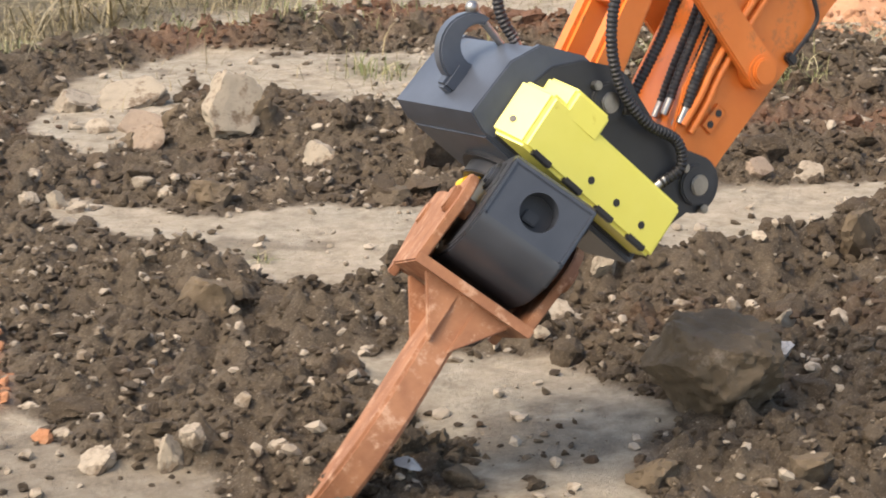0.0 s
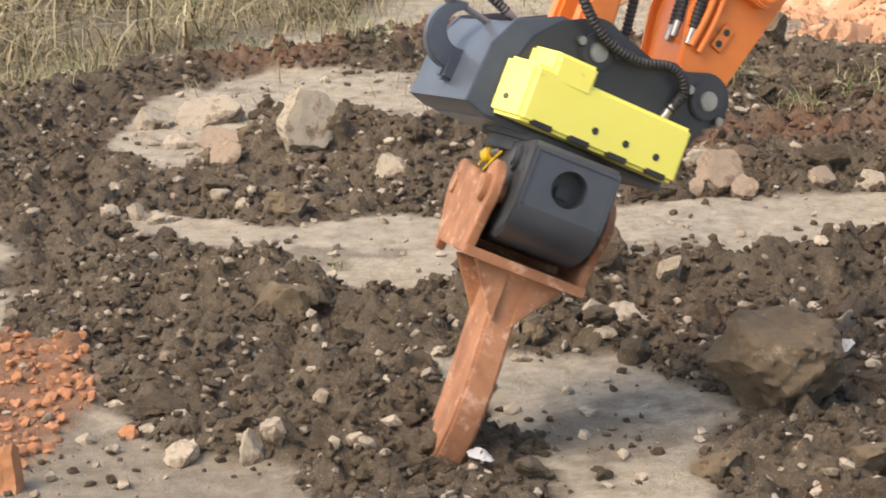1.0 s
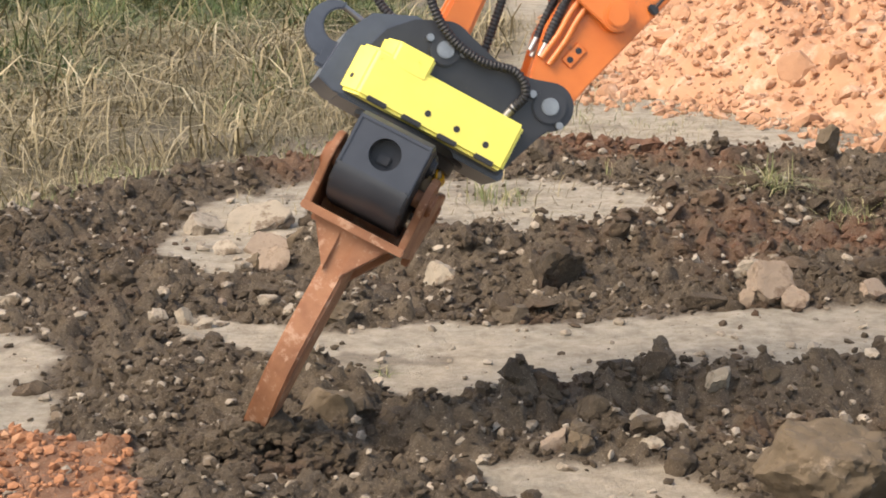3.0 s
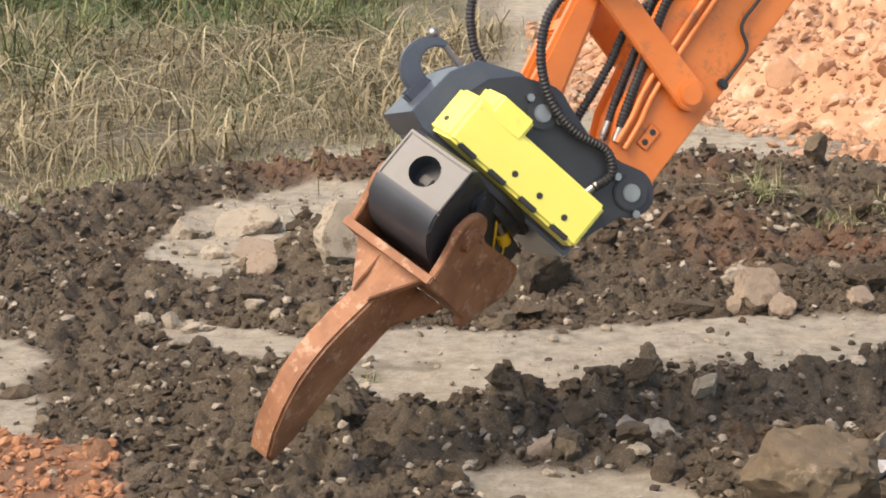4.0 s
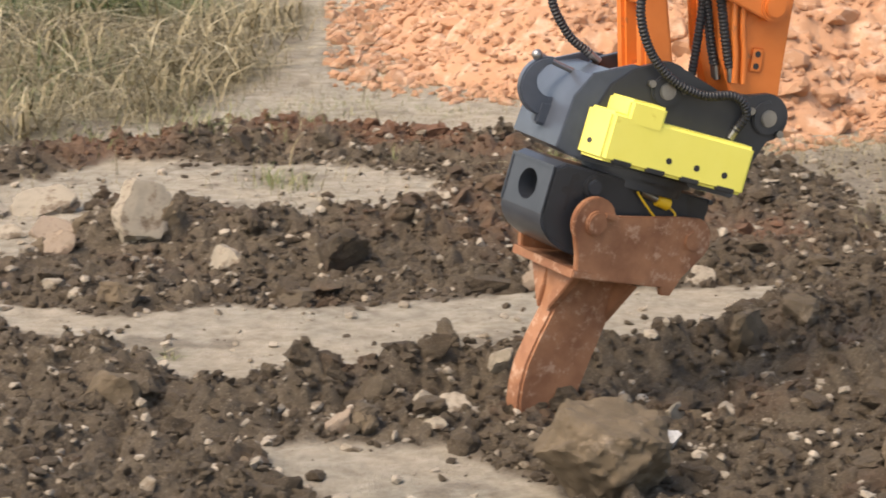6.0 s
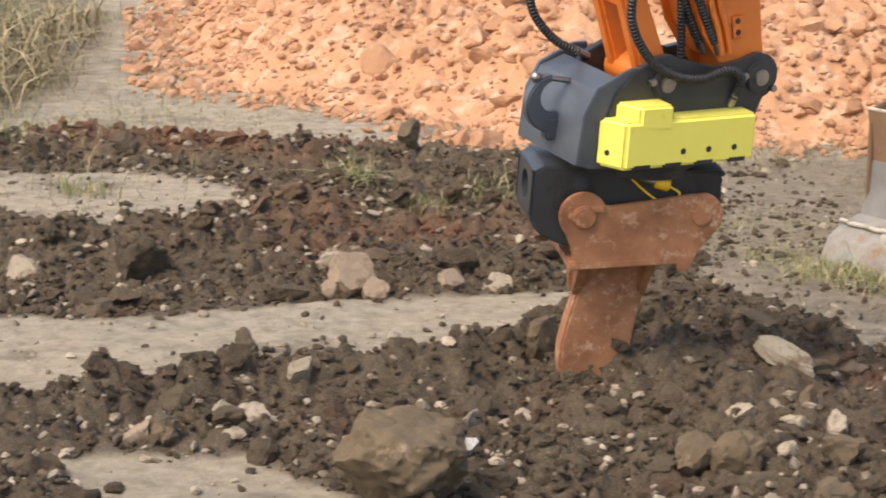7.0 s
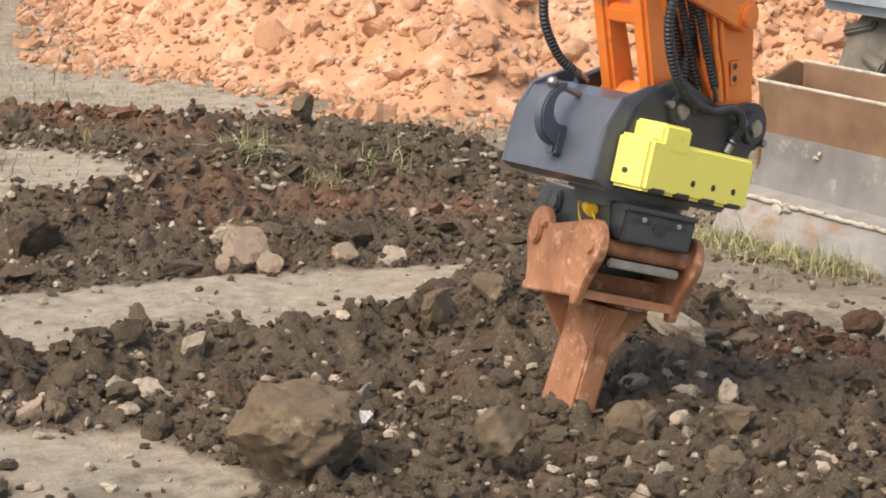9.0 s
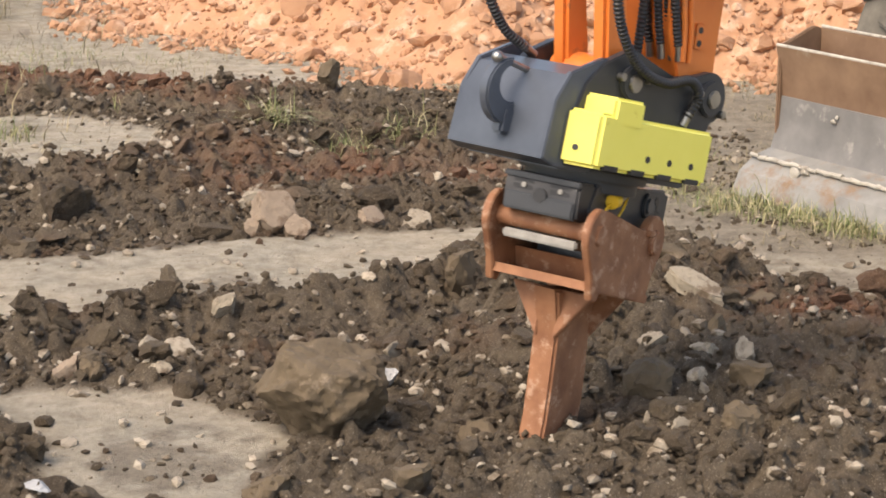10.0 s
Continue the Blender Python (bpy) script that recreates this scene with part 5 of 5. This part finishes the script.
def at_time(table, t):
    """A smooth value from a table of times and degrees."""
    x = [r[0] for r in table]
    i = max(0, min(len(x) - 2, sum(1 for v in x if v <= t) - 1))
    def slope(k):
        a, b = max(0, k - 1), min(len(x) - 1, k + 1)
        return (table[b][1] - table[a][1]) / (x[b] - x[a])
    h = x[i + 1] - x[i]
    u = (t - x[i]) / h
    return ((2 * u ** 3 - 3 * u * u + 1) * table[i][1] + (u ** 3 - 2 * u * u + u) * h * slope(i) + (3 * u * u - 2 * u ** 3) * table[i + 1][1] + (u ** 3 - u * u) * h * slope(i + 1))


def hitch_at(t):
    qs = []
    for s, m in HITCH:
        q = m.to_quaternion()
        if qs:
            q.make_compatible(qs[-1][1])
        qs.append((s, q, m.translation))
    at = [at_time([(s, p[k]) for s, q, p in qs], t) for k in range(3)]
    turn = [at_time([(s, q[k]) for s, q, p in qs], t) for k in range(4)]
    return Matrix.LocRotScale(at, Quaternion(turn).normalized(), None)


def arm_in_hitch(t):
    return pose(0, 0, 0, 0, at_time(ARM_TURN, t), 0)


def linkage(t):
    """The joint between guide link and bucket link, in the hitch's x and z."""
    m = arm_in_hitch(t)
    q, b = m @ Vector((Q_PIN[0], 0, Q_PIN[1])), Vector((LINK_X, 0, 0))
    d = b - q
    n = d.length
    a = (ROD_GUIDE ** 2 - ROD_LINK ** 2 + n * n) / (2 * n)
    h = math.sqrt(max(0, ROD_GUIDE ** 2 - a * a))
    u = d / n
    return q, b, q + u * a + Vector((u.z, 0, -u.x)) * h


RAISED_PATH = [(0, 1.86, -2.35, -0.16, 20), (9, 1.86, -2.35, -0.16, 20), (9.2, 1.86, -2.35, -0.01, 35), (9.3, 1.91, -2.33, 0.24, 30), (9.4, 1.87, -2.33, 0.22, 5), (9.5, 1.85, -2.34, 0.20, 0), (9.6, 1.83, -2.38, 0.18, -4), (9.7, 1.83, -2.38, 0.09, -14), (9.8, 1.83, -2.38, 0.04, -20), (10, 1.83, -2.38, -0.12, -24)]
ROLLED_PATH = [(0, 1.99, -2.81, 0.07, 40), (8.3, 1.99, -2.81, 0.13, 40), (8.5, 1.99, -2.81, 0.19, 30), (8.8, 1.89, -2.89, 0.22, 0), (9, 1.64, -3.02, 0.14, -60), (9.2, 1.51, -3.08, 0.07, -100), (9.4, 1.51, -3.08, -0.01, -130), (10, 1.51, -3.08, -0.05, -135)]

THE_HITCH = hitch()
THE_COUPLER = coupler(THE_HITCH)
hitch_hoses(THE_HITCH)
THE_LINK = bucket_link(THE_HITCH)
THE_ARM = excavator_arm()
THE_GUIDE = guide_link(THE_ARM)
THE_RIPPER = ripper()


def soil_pile():
    rng = np.random.RandomState(33)
    n = 520
    a, r = rng.uniform(0, 2 * math.pi, n), 0.30 * rng.uniform(size=n) ** 0.6
    spots = np.stack([np.cos(a) * r * 1.25, np.sin(a) * r * 0.8, 0.15 * (1 - (r / 0.30) ** 1.3) - 0.03, 0.012 + 0.045 * rng.uniform(size=n) ** 3], 1)
    return scatter("pushed_soil", spots, M_CLOD, "loose dark soil pushed up round the ripper", "soil", 34, 12, 3, 0.8, 0.2)


PUSHED = soil_pile()
RAISED = stone("raised_stone", 1.55, -2.3, (0.26, 0.16, 0.15), M_STONE, "pale stone levered out of the soil by the ripper", 401, (0, -28, 10), 0.5)
ROLLED = stone("rolling_stone", 1.9, -2.3, (0.20, 0.17, 0.16), M_BOULDER, "brown stone pushed along by the ripper", 402, (0, 10, 0), 0.5)


# seconds, how far the pile lies behind the tooth, how far it has sunk
PILE = [(0, 0.06, 0.10), (1, 0.06, 0.08), (1.6, 0.10, -0.01), (2.7, 0.10, -0.02), (4, 0.10, 0.13), (5, 0.10, 0.11), (6.5, 0.03, 0.03), (7.5, 0.12, 0.11), (8, 0.05, 0.04), (8.5, -0.02, -0.02), (9, 0.0, 0.02), (9.5, 0.0, 0.0), (10, 0.12, 0.13)]


def pile_rows():
    """The pile follows the place where the tooth enters the ground."""
    rows = []
    for k in range(0, 101, 2):
        t = max(1.0, k / 10)
        m = hitch_at(t) @ pose(-0.371, 0.056, 0, 0, 0, at_time(TURN, t))
        a, b = m @ Vector((-0.08, 0, -0.75)), m @ Vector((-0.14, 0, -1.50))
        p = b
        for u in range(40):
            q = a.lerp(b, u / 39)
            if q.z < height(q.x, q.y) + 0.03:
                p = q
                break
        back, sunk = (float(np.interp(t, [r[0] for r in PILE], [r[k2] for r in PILE])) for k2 in (1, 2))
        rows.append((k / 10, pose(p.x + 0.04, p.y + back, height(p.x, p.y + back) - sunk, 0, 0, 25 * math.sin(t))))
    return rows


def motions():
    times = [k / 10 for k in range(101)]
    walk(THE_HITCH, [(t, hitch_at(t)) for t in times])
    turn = lambda t: pose(-0.371, 0.056, 0, 0, 0, at_time(TURN, t))
    walk(THE_COUPLER, [(t, turn(t)) for t in times])
    walk(THE_RIPPER, [(t, hitch_at(t) @ turn(t)) for t in times])
    walk(THE_ARM, [(t, hitch_at(t) @ arm_in_hitch(t)) for t in times])
    guide, link = [], []
    for t in times:
        q, b, j = linkage(t)
        local = arm_in_hitch(t).inverted() @ j
        guide.append((t, pose(Q_PIN[0], 0, Q_PIN[1], 0, math.degrees(math.atan2(local.x - Q_PIN[0], local.z - Q_PIN[1])), 0)))
        link.append((t, pose(LINK_X, 0, 0, 0, math.degrees(math.atan2(j.x - b.x, j.z - b.z)), 0)))
    walk(PUSHED, pile_rows())
    walk(RAISED, [(t, pose(x, y, z, 0, ry, 0)) for t, x, y, z, ry in RAISED_PATH])
    walk(ROLLED, [(t, pose(x, y, z, 0, ry, 0)) for t, x, y, z, ry in ROLLED_PATH])
    walk(THE_GUIDE, guide)
    walk(THE_LINK, link)


motions()
